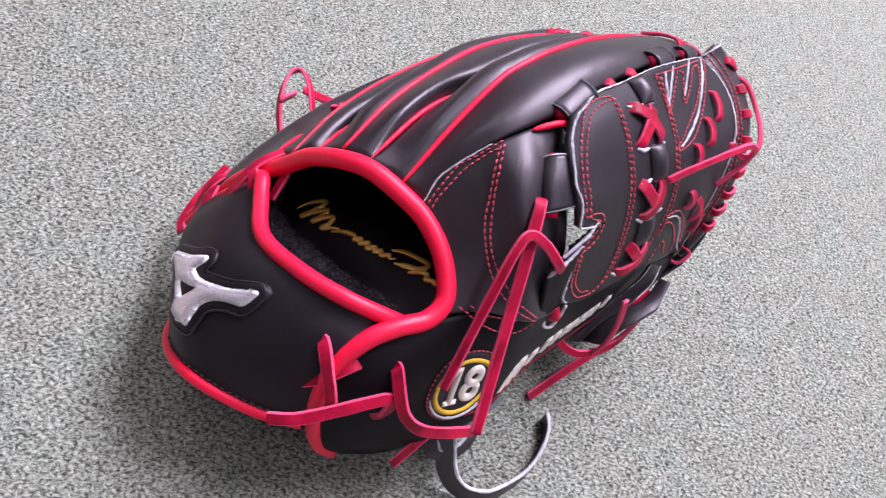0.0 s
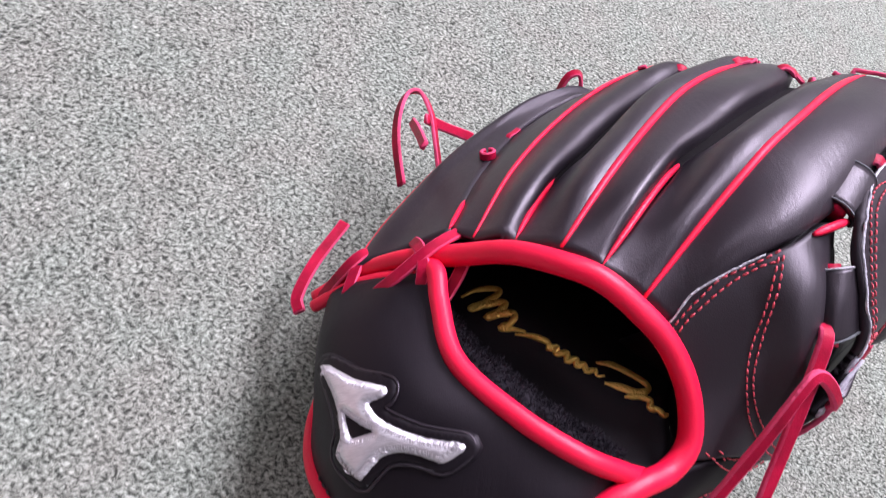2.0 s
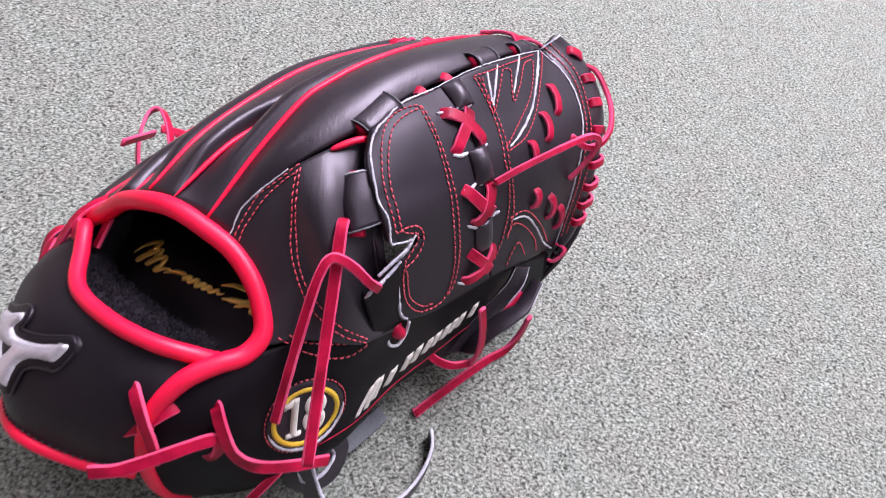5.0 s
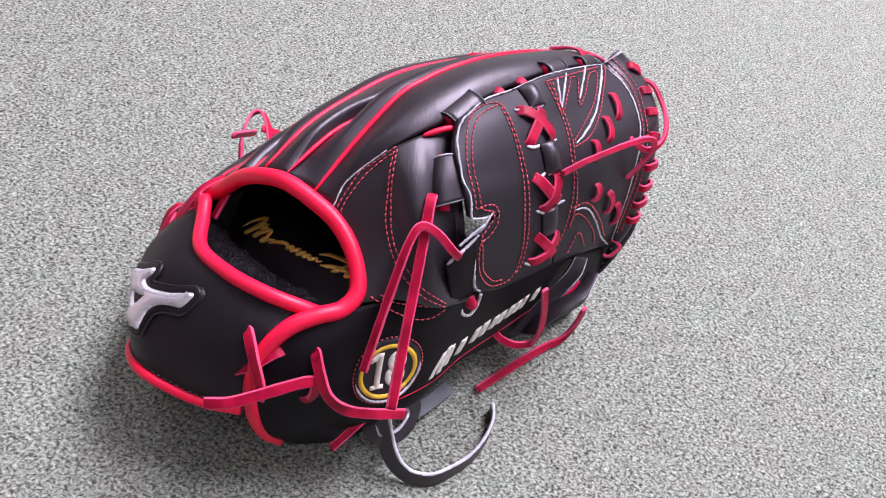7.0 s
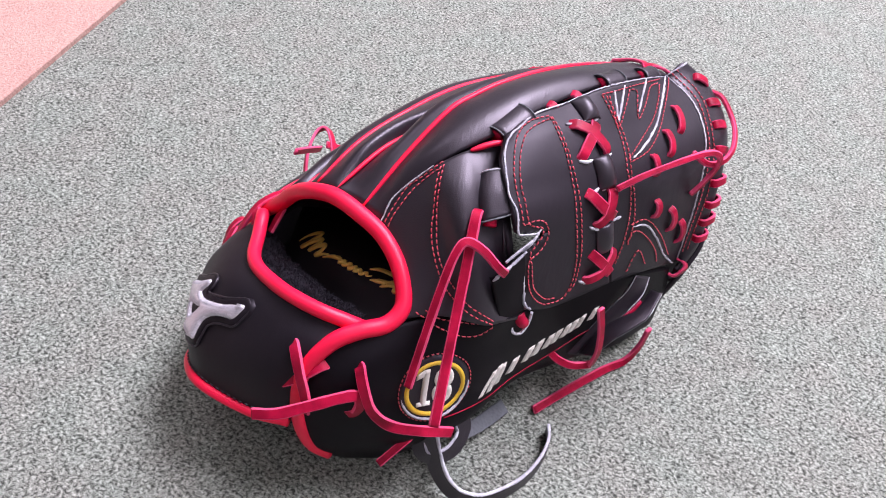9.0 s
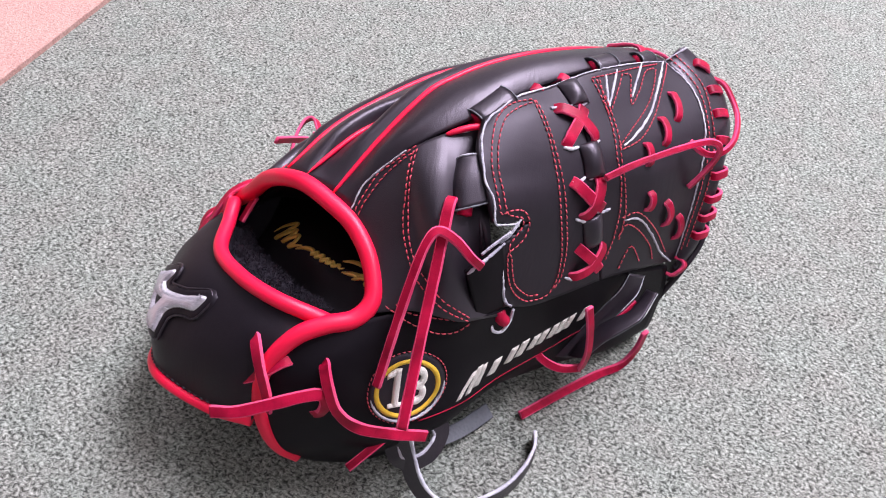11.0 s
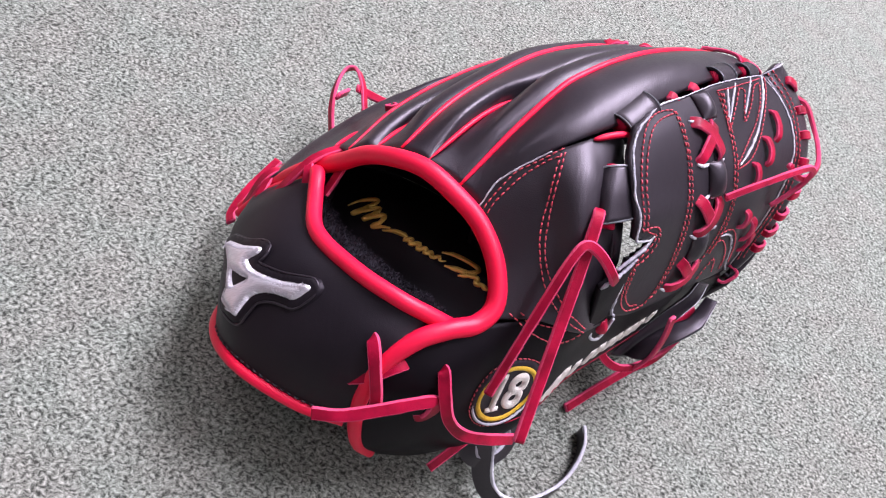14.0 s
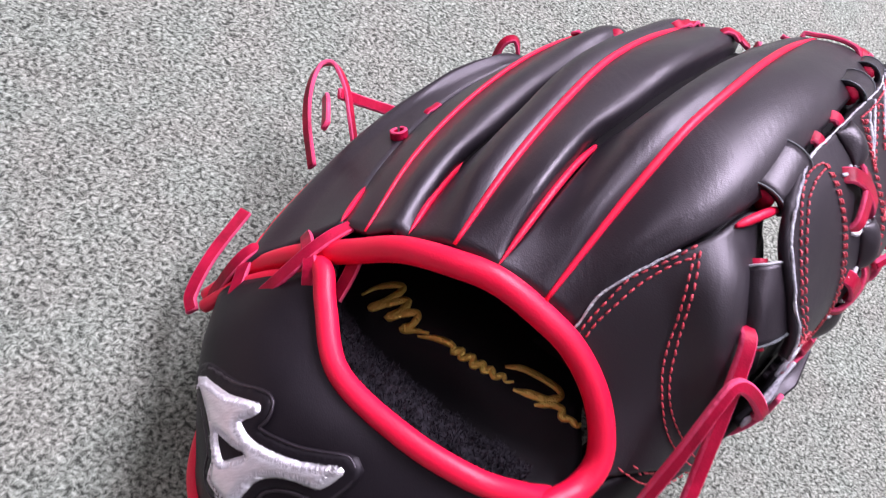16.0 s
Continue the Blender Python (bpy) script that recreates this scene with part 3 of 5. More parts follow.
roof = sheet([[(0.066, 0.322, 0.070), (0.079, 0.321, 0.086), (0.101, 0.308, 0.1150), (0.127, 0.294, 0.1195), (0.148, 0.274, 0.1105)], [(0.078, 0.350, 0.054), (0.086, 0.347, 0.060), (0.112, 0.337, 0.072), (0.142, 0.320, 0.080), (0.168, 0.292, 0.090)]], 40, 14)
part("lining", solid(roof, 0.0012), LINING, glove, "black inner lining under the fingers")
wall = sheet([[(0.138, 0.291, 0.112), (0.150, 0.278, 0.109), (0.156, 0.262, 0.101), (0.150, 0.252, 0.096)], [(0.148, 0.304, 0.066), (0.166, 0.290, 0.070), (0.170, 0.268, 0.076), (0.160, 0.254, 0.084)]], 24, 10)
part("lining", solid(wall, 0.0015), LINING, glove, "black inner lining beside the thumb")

# ---- web ----
WEB = [WEB_TOP,
       [(0.1838, 0.3040, 0.1560), (0.203, 0.322, 0.157), (0.222, 0.336, 0.154), (0.245, 0.353, 0.148), (0.268, 0.370, 0.143), (0.282, 0.385, 0.141)],
       [(0.1885, 0.2915, 0.1495), (0.207, 0.305, 0.147), (0.229, 0.318, 0.143), (0.245, 0.328, 0.140), (0.264, 0.342, 0.135), (0.290, 0.367, 0.132)],
       [(0.1955, 0.2802, 0.1365), (0.212, 0.292, 0.132), (0.229, 0.303, 0.126), (0.250, 0.318, 0.122), (0.271, 0.332, 0.116), (0.293, 0.353, 0.110)],
       [(0.2068, 0.2725, 0.0925), (0.220, 0.2800, 0.0870), (0.237, 0.2925, 0.0850), (0.256, 0.308, 0.082), (0.276, 0.324, 0.075), (0.296, 0.342, 0.065)]]
web = sheet(WEB, 120, 60)


def cut(g, a0, a1, b0, b1, nu):
    """The piece of a grid between two lines across it, each given by its share of the length at both edges."""
    n0, nv, _ = g.shape
    out = np.empty((nu, nv, 3))
    for j in range(nv):
        f = j / (nv - 1)
        t = np.linspace(a0 + (a1 - a0) * f, b0 + (b1 - b0) * f, nu) * (n0 - 1)
        out[:, j] = np.stack([np.interp(t, range(n0), g[:, j, k]) for k in range(3)], 1)
    return out


pad_grid = cut(web, 0.0, 0.0, 0.385, 0.48, 60)
net_grid = cut(web, 0.395, 0.49, 1.0, 1.0, 60)
notch = np.ones((60, 60), bool)
for i in range(60):
    for j in range(60):
        f = i / 20
        notch[i, j] = not (0 <= f <= 1 and 29.5 + 2.0 * f < j < 37.0 - 5.0 * f)
pad = part("web", solid(pad_grid, 0.003, flip=True, mask=notch), MATT, glove, "black leather web panel with doubled red stitching")
net = part("web", solid(net_grid, 0.003, flip=True), MATT, glove, "black leather web panel with laced slits")
WEB_RIGHT = [(0.268, 0.398, 0.145), (0.282, 0.385, 0.141), (0.290, 0.367, 0.132), (0.293, 0.353, 0.110), (0.296, 0.342, 0.066)]
wr, tp = smooth(WEB_RIGHT, 9), smooth(TIPS, 9)
reach = np.array((1.0, 0.90, 0.78, 0.68, 0.66, 0.66, 0.68, 0.80, 1.0))[:, None]
rim_mid, rim_out = wr + (tp - wr) * reach * 0.55 + (0, 0, 0.002), wr + (tp - wr) * reach
RIM = sheet([wr, rim_mid, rim_out, rim_out + (0.001, 0.003, -0.014)], 50, 24)
web_rim = part("web_rim", solid(RIM, 0.003, flip=bool(np.mean(np.sum(normals(RIM) * (OUT - RIM), 2)) < 0)), BLACK, glove, "black leather rim round the end of the web")

# ---- added palm skirts: block light and close off carpet under the web ----
for high, low in (([(0.298, 0.338, 0.058), (0.304, 0.346, 0.067), (0.307, 0.352, 0.075), (0.307, 0.360, 0.086)], [(0.290, 0.342, 0.002), (0.293, 0.350, 0.002), (0.294, 0.356, 0.002), (0.294, 0.362, 0.002)]),
                  ([(0.290, 0.408, 0.110), (0.268, 0.425, 0.092), (0.240, 0.430, 0.075), (0.206, 0.440, 0.045), (0.190, 0.442, 0.030)], [(0.284, 0.404, 0.085), (0.264, 0.418, 0.066), (0.238, 0.425, 0.050), (0.206, 0.436, 0.028), (0.188, 0.438, 0.012)])):
    part("palm", solid(sheet([high, low], 40, 12), 0.003), MATT, glove, "added black leather palm skirt blocking light under the web")

# ---- skins ----
WEB_SKIN = skin(web)
RIM_SKIN = skin(web, RIM)
CROTCH_SKIN = skin(crotch)
THUMB_SKIN = skin(thumb_grid)
FRONT_SKIN = skin(crotch, thumb_grid)
STRAP_SKIN = skin(strap_grid)
LINING_SKIN = skin(lining_grid)
FINGER_SKIN = skin(flank, *FINGERS)

# ---- web: edges, stitching ----
PAD_EDGE = [(0.2065, 0.2878, 0.1332), (0.2051, 0.2860, 0.1322), (0.1995, 0.2822, 0.1342), (0.1955, 0.2806, 0.1365), (0.1934, 0.2859, 0.1444), (0.1890, 0.2906, 0.1490), (0.1858, 0.3015, 0.1548), (0.1850, 0.3090, 0.1582), (0.1870, 0.3158, 0.1602), (0.1915, 0.3240, 0.1602), (0.1963, 0.3322, 0.1598), (0.2040, 0.3400, 0.1590), (0.2105, 0.3460, 0.1582)]
edge(WEB_SKIN, PAD_EDGE, pad, 0.00050)
edge(WEB_SKIN, [(0.2065, 0.2878, 0.1332), (0.2028, 0.2823, 0.1289), (0.1996, 0.2787, 0.1264), (0.2012, 0.2770, 0.1181), (0.2036, 0.2752, 0.1080), (0.2067, 0.2732, 0.0960), (0.2098, 0.2745, 0.0915)], pad, 0.00085)
edge(WEB_SKIN, WEB_TOP[2:], net, 0.00032)
seam(WEB_SKIN, [(0.2039, 0.3342, 0.1582), (0.1993, 0.3315, 0.1585), (0.1952, 0.3281, 0.1589), (0.1917, 0.3230, 0.1592), (0.1896, 0.3166, 0.1587), (0.1892, 0.3106, 0.1572), (0.1894, 0.3055, 0.1552), (0.1901, 0.2994, 0.1525), (0.1914, 0.2952, 0.1500), (0.1931, 0.2913, 0.1471), (0.1950, 0.2875, 0.1443), (0.1977, 0.2837, 0.1389), (0.2011, 0.2866, 0.1384), (0.2053, 0.2894, 0.1369), (0.2080, 0.2902, 0.1347), (0.2099, 0.2896, 0.1311), (0.2101, 0.2881, 0.1278), (0.2091, 0.2856, 0.1244), (0.2069, 0.2830, 0.1222), (0.2039, 0.2799, 0.1206), (0.2039, 0.2787, 0.1172), (0.2051, 0.2774, 0.1105), (0.2066, 0.2768, 0.1051), (0.2088, 0.2767, 0.0999), (0.2121, 0.2773, 0.0951), (0.2161, 0.2787, 0.0914), (0.2189, 0.2803, 0.0903), (0.2229, 0.2829, 0.0894), (0.2265, 0.2858, 0.0898)], RED_THREAD, pad)
seam(WEB_SKIN, [(0.2039, 0.3322, 0.1582), (0.1998, 0.3285, 0.1584), (0.1966, 0.3249, 0.1585), (0.1935, 0.3197, 0.1584), (0.1922, 0.3132, 0.1572), (0.1920, 0.3065, 0.1547), (0.1927, 0.3005, 0.1519), (0.1942, 0.2954, 0.1486), (0.1962, 0.2916, 0.1457), (0.1979, 0.2879, 0.1426), (0.2002, 0.2854, 0.1380), (0.2039, 0.2868, 0.1353), (0.2066, 0.2882, 0.1336), (0.2075, 0.2875, 0.1310), (0.2067, 0.2856, 0.1287), (0.2047, 0.2827, 0.1260), (0.2036, 0.2806, 0.1230), (0.2057, 0.2798, 0.1162), (0.2072, 0.2786, 0.1094), (0.2092, 0.2780, 0.1032), (0.2126, 0.2787, 0.0981), (0.2169, 0.2802, 0.0937), (0.2217, 0.2830, 0.0920)], RED_THREAD, pad)
seam(WEB_SKIN, [(0.2039, 0.3342, 0.1582), (0.2067, 0.3284, 0.1575), (0.2098, 0.3234, 0.1550), (0.2126, 0.3194, 0.1522), (0.2146, 0.3153, 0.1492), (0.2166, 0.3117, 0.1459), (0.2193, 0.3066, 0.1405), (0.2216, 0.3022, 0.1342), (0.2239, 0.2989, 0.1264), (0.2263, 0.2965, 0.1173), (0.2283, 0.2942, 0.1077), (0.2289, 0.2916, 0.0999), (0.2284, 0.2889, 0.0940), (0.2265, 0.2858, 0.0898)], RED_THREAD, pad)
seam(WEB_SKIN, [(0.2045, 0.3344, 0.1581), (0.2087, 0.3280, 0.1568), (0.2119, 0.3230, 0.1540), (0.2144, 0.3190, 0.1511), (0.2167, 0.3152, 0.1480), (0.2194, 0.3108, 0.1437), (0.2219, 0.3069, 0.1389), (0.2241, 0.3036, 0.1332), (0.2268, 0.3000, 0.1238), (0.2295, 0.2972, 0.1130), (0.2305, 0.2944, 0.1036), (0.2304, 0.2910, 0.0954), (0.2284, 0.2880, 0.0915)], RED_THREAD, pad)
seam(WEB_SKIN, [(0.229, 0.358, 0.157), (0.234, 0.352, 0.153), (0.239, 0.344, 0.148), (0.243, 0.333, 0.143), (0.245, 0.327, 0.139), (0.249, 0.322, 0.130), (0.252, 0.317, 0.116), (0.253, 0.312, 0.104), (0.252, 0.307, 0.094)], RED_THREAD, net)
seam(WEB_SKIN, [(0.231, 0.359, 0.156), (0.236, 0.353, 0.152), (0.241, 0.345, 0.148), (0.245, 0.335, 0.143), (0.247, 0.328, 0.138), (0.251, 0.323, 0.129), (0.255, 0.319, 0.115), (0.256, 0.314, 0.102)], RED_THREAD, net)
seam(WEB_SKIN, [(0.229, 0.358, 0.157), (0.237, 0.365, 0.155), (0.245, 0.372, 0.154), (0.254, 0.381, 0.151), (0.263, 0.391, 0.147)], RED_THREAD, net)
seam(WEB_SKIN, [(0.233, 0.360, 0.156), (0.235, 0.354, 0.153), (0.239, 0.346, 0.149), (0.242, 0.358, 0.151), (0.244, 0.370, 0.154)], RED_THREAD, net)
seam(WEB_SKIN, [(0.245, 0.370, 0.154), (0.248, 0.371, 0.152), (0.249, 0.363, 0.150), (0.250, 0.357, 0.147), (0.253, 0.366, 0.148), (0.256, 0.379, 0.150), (0.261, 0.386, 0.148)], RED_THREAD, net)
seam(WEB_SKIN, [(0.269, 0.397, 0.145), (0.265, 0.375, 0.145), (0.262, 0.358, 0.142), (0.256, 0.343, 0.140), (0.247, 0.332, 0.141)], RED_THREAD, net)
seam(WEB_SKIN, [(0.262, 0.386, 0.148), (0.260, 0.370, 0.146), (0.257, 0.359, 0.144), (0.251, 0.345, 0.143), (0.245, 0.332, 0.142)], RED_THREAD, net)
seam(WEB_SKIN, [(0.254, 0.317, 0.114), (0.263, 0.323, 0.113), (0.275, 0.329, 0.098), (0.287, 0.335, 0.077)], RED_THREAD, net)
seam(WEB_SKIN, [(0.255, 0.314, 0.104), (0.258, 0.318, 0.109), (0.265, 0.322, 0.103), (0.274, 0.327, 0.089), (0.279, 0.328, 0.078)], RED_THREAD, net)
seam(WEB_SKIN, [(0.260, 0.312, 0.084), (0.264, 0.318, 0.095), (0.272, 0.321, 0.082)], RED_THREAD, net)
for line in ([(0.241, 0.370, 0.155), (0.240, 0.360, 0.152), (0.239, 0.349, 0.150)], [(0.236, 0.364, 0.156), (0.237, 0.357, 0.153), (0.239, 0.349, 0.150)],
             [(0.254, 0.384, 0.152), (0.252, 0.371, 0.151), (0.250, 0.361, 0.148)],
             [(0.267, 0.397, 0.146), (0.263, 0.375, 0.146), (0.260, 0.359, 0.143), (0.254, 0.344, 0.142), (0.248, 0.334, 0.142)],
             [(0.256, 0.318, 0.112), (0.264, 0.323, 0.109), (0.273, 0.327, 0.097), (0.283, 0.332, 0.080), (0.293, 0.339, 0.066)]):
    edge(WEB_SKIN, line, net, 0.00062)
edge(RIM_SKIN, WEB_RIGHT, web_rim, 0.00045)
edge(RIM_SKIN, [WEB_RIGHT[0], tuple((np.array(WEB_RIGHT[0]) + TIPS[0]) / 2), TIPS[0]], web_rim, 0.00050)
for row in ([(0.270, 0.400, 0.146), (0.284, 0.388, 0.141), (0.292, 0.369, 0.133), (0.295, 0.355, 0.111), (0.297, 0.343, 0.072)],
            [(0.272, 0.402, 0.147), (0.287, 0.391, 0.141), (0.295, 0.371, 0.134), (0.298, 0.357, 0.112), (0.299, 0.344, 0.074)]):
    seam(RIM_SKIN, row, RED_THREAD, web_rim)

# ---- web: laces ----
for line in ([(0.2697, 0.3758, 0.1437), (0.2730, 0.3688, 0.1407), (0.2742, 0.3617, 0.1383)],
             [(0.2648, 0.3588, 0.1412), (0.2679, 0.3531, 0.1381), (0.2687, 0.3472, 0.1348)],
             [(0.2584, 0.3421, 0.1386), (0.2602, 0.3384, 0.1355), (0.2614, 0.3347, 0.1319)],
             [(0.2656, 0.3298, 0.1211), (0.2663, 0.3283, 0.1169), (0.2659, 0.3261, 0.1124)],
             [(0.2761, 0.3352, 0.1120), (0.2790, 0.3353, 0.1042), (0.2788, 0.3330, 0.0972)],
             [(0.2867, 0.3417, 0.0979), (0.2893, 0.3417, 0.0887), (0.2887, 0.3394, 0.0826)]):
    part("lace", lace_on(RIM_SKIN, line, 0.0044, arch=0.0011), LACE, glove)
for line, arch in (([(0.2264, 0.3419, 0.1537), (0.2245, 0.3331, 0.1521), (0.2216, 0.3242, 0.1502), (0.2205, 0.3191, 0.1483)], 0.0014),
                   ([(0.2132, 0.3334, 0.1566), (0.2222, 0.3337, 0.1532), (0.2296, 0.3312, 0.1491), (0.2345, 0.3291, 0.1461)], 0.0016),
                   ([(0.2255, 0.3097, 0.1386), (0.2310, 0.3097, 0.1337), (0.2365, 0.3105, 0.1284), (0.2435, 0.3130, 0.1224)], 0.0014),
                   ([(0.2381, 0.3176, 0.1363), (0.2380, 0.3136, 0.1314), (0.2366, 0.3092, 0.1258), (0.2336, 0.3047, 0.1220)], 0.0018),
                   ([(0.2352, 0.3001, 0.1082), (0.2425, 0.3028, 0.0994), (0.2497, 0.3053, 0.0895)], 0.0016),
                   ([(0.2484, 0.3096, 0.1042), (0.2450, 0.3048, 0.0992), (0.2418, 0.3007, 0.0954), (0.2347, 0.2941, 0.0938)], 0.0018)):
    part("lace", lace_on(WEB_SKIN, line, 0.0062, 0.0016, arch=arch), LACE, glove)
for line in ([(0.2117, 0.3323, 0.1568), (0.2181, 0.3378, 0.1558)], [(0.2205, 0.3384, 0.1551), (0.2276, 0.3439, 0.1536)], [(0.2197, 0.3185, 0.1484), (0.2262, 0.3221, 0.1470)], [(0.2285, 0.3240, 0.1468), (0.2354, 0.3296, 0.1459)], [(0.2259, 0.3095, 0.1382), (0.2314, 0.3138, 0.1380)], [(0.2333, 0.3144, 0.1370), (0.2348, 0.3165, 0.1379)], [(0.2308, 0.3029, 0.1230), (0.2379, 0.3069, 0.1192)], [(0.2397, 0.3098, 0.1222), (0.2463, 0.3146, 0.1212)], [(0.2326, 0.2928, 0.0950), (0.2388, 0.2964, 0.0909)]):
    a, b = np.array(line[0]), np.array(line[1])
    edge(WEB_SKIN, [a, (a + b) / 2 + (0.0005, -0.0006, -0.0004), b], net, 0.0008, lift=0.0004)
RIM_LACES = [((0.287, 0.402, 0.144), (0.296, 0.404, 0.139)), ((0.295, 0.391, 0.139), (0.308, 0.401, 0.133)), ((0.299, 0.379, 0.135), (0.313, 0.390, 0.128)), ((0.302, 0.368, 0.127), (0.313, 0.376, 0.120)), ((0.304, 0.357, 0.114), (0.312, 0.364, 0.113)),
             ((0.305, 0.353, 0.102), (0.311, 0.359, 0.101)), ((0.305, 0.349, 0.092), (0.311, 0.354, 0.092)), ((0.304, 0.346, 0.082), (0.309, 0.350, 0.081)), ((0.296, 0.337, 0.062), (0.301, 0.340, 0.069))]
for a, b in RIM_LACES:
    d = unit(np.array(b) - np.array(a))
    near, nrm = snap(RIM_SKIN, a, 0.0006)
    wrap = [near - nrm * 0.0025 - d * 0.0040, near + nrm * 0.0003 - d * 0.0030, near + d * 0.0010 + nrm * 0.0010, near + d * 0.0050 + nrm * 0.0004, near + d * 0.0064 - nrm * 0.0020, near + d * 0.0058 - nrm * 0.0060]
    part("lace", thong(wrap, 0.0050, 0.0017, [nrm - d, nrm, nrm, unit(nrm + d * 0.6), d, d], 40), LACE, glove)
part("lace", thong([(0.2405, 0.3160, 0.1375), (0.252, 0.3225, 0.1420), (0.265, 0.3310, 0.1435), (0.278, 0.3405, 0.1430), (0.288, 0.3480, 0.1405), (0.294, 0.351, 0.136), (0.295, 0.351, 0.129), (0.291, 0.348, 0.120), (0.287, 0.346, 0.113)], 0.0036, 0.0022, [(0, -0.6, 0.8), (0.1, -0.6, 0.8), (0.5, -0.7, 0.4), (0.6, -0.7, 0.1)]), LACE, glove, "long loose red lace end across the web")
part("lace", thong([(0.280, 0.350, 0.137), (0.287, 0.349, 0.133), (0.293, 0.352, 0.130), (0.2995, 0.3565, 0.130), (0.3045, 0.365, 0.131), (0.3075, 0.378, 0.131), (0.3070, 0.389, 0.132), (0.3015, 0.3985, 0.1365), (0.296, 0.403, 0.1365)], 0.0036, 0.0022, [(0.6, -0.6, 0.5), (0.5, -0.6, 0.6), (0.7, -0.3, 0.6)]), LACE, glove)


# ---- leather loops on the index edge ----
def leather_loop(centre, axis, out, radius, length, parent, flat=0.7):
    """A band of leather bent over a lace, open at both ends."""
    axis, out = unit(np.array(axis, float)), np.array(out, float)
    out = unit(out - axis * (out @ axis))
    side = np.cross(axis, out)
    ring = [radius * (math.sin(a) * side + flat * math.cos(a) * out) for a in np.linspace(-0.60 * math.pi, 0.60 * math.pi, 26)]
    g = np.array([[np.array(centre) + r + axis * t for r in ring] for t in np.linspace(-length / 2, length / 2, 8)])
    band = part("loop", solid(g, 0.0018, flip=(normals(g)[4, 13] @ out) < 0), BLACK, parent, "rolled black leather lace loop")
    for e in (g[0], g[-1]):
        part("raw_edge", tube(e[::3], 0.00035, 24, 6), SUEDE, band)
    part("lace", tube([np.array(centre) - axis * (length * 0.5 + 0.0005), np.array(centre), np.array(centre) + axis * (length * 0.5 + 0.0005)], radius * flat * 0.75, 8, 10), LACE, band)
    return band


def roll(a, b, parent, half=0.0056, high=0.0040):
    """A soft leather roll standing up along the join of the two web panels."""
    c, nrm = laid(WEB_SKIN, [a, tuple((np.array(a) + b) / 2), b], 0.0, 16)
    t = unit(np.gradient(c, axis=0))
    w = np.cross(t, nrm)
    rows = []
    for k in range(16):
        end = math.sin(math.pi * (k + 0.5) / 16) ** 0.35
        rows.append([c[k] + w[k] * half * x + nrm[k] * (high * end * math.cos(x * math.pi / 2) ** 0.8 + 0.0002) for x in np.linspace(-1, 1, 17)])
    g = np.array(rows)
    part("roll", solid(g, 0.0015, flip=np.sum(normals(g)[8, 8] * nrm[8]) < 0), BLACK, parent, "rolled black leather edge between the web panels")


for a, b in (((0.2178, 0.3511, 0.1579), (0.2251, 0.3415, 0.1541)), ((0.2303, 0.3259, 0.1468), (0.2362, 0.3166, 0.1369)), ((0.2385, 0.3084, 0.1214), (0.2427, 0.3055, 0.1060))):
    roll(np.array(a), np.array(b), glove)
leather_loop((0.1868, 0.3278, 0.1547), (0.60, 0.78, 0.15), (-0.25, -0.1, 0.95), 0.0075, 0.0195, glove, 0.72)
leather_loop((0.234, 0.373, 0.154), (0.72, 0.68, -0.15), (-0.1, 0.1, 1), 0.0062, 0.0130, glove, 0.7)
leather_loop((0.256, 0.393, 0.147), (0.72, 0.66, -0.25), (0.0, 0.2, 1), 0.0052, 0.0105, glove, 0.75)
BAND_TOP = [(0.1765, 0.3020, 0.140), (0.1758, 0.3010, 0.1465), (0.1768, 0.3003, 0.1500), (0.1795, 0.3000, 0.1522), (0.1835, 0.3010, 0.1528), (0.1870, 0.3018, 0.1520), (0.191, 0.3030, 0.1508)]
BAND_LOW = [(0.1795, 0.2825, 0.130), (0.1785, 0.2815, 0.1355), (0.1790, 0.2808, 0.1388), (0.1812, 0.2805, 0.1408), (0.1855, 0.2820, 0.1418), (0.1910, 0.2850, 0.1422), (0.197, 0.2895, 0.1425)]
BAND = sheet([BAND_TOP, [tuple((np.array(a) + b) / 2 + (-0.0012, -0.0004, 0.0010)) for a, b in zip(BAND_TOP, BAND_LOW)], BAND_LOW], 40, 14)
loop = part("loop", solid(BAND, 0.0018, flip=normals(BAND)[20, 7][2] < 0), BLACK, glove, "broad black leather lace loop beside the web")
part("raw_edge", tube(BAND[6:, 0][::3], 0.0004, 30, 6, wobble=0.4), RAW, loop)
part("raw_edge", tube(BAND[6:, -1][::3], 0.0004, 30, 6, wobble=0.4), SUEDE, loop)
part("lace", tube([(0.1805, 0.3040, 0.1475), (0.182, 0.292, 0.1425), (0.1830, 0.2818, 0.1364)], 0.0032, 12, 10), LACE, loop)
for line in ([(0.200, 0.344, 0.1550), (0.2045, 0.3435, 0.1580), (0.2080, 0.340, 0.156)], [(0.211, 0.355, 0.1545), (0.216, 0.3545, 0.1576), (0.2205, 0.3515, 0.1555)]):
    part("lace", thong(line, 0.0050, 0.0018, (-0.1, -0.1, 1)), LACE, glove)
part("piping", tube([(0.1703, 0.3095, 0.1530), (0.1778, 0.3132, 0.1546), (0.1830, 0.3158, 0.1545), (0.1872, 0.3180, 0.1530)], 0.0014, 24, 8, 0.6), RED, glove)

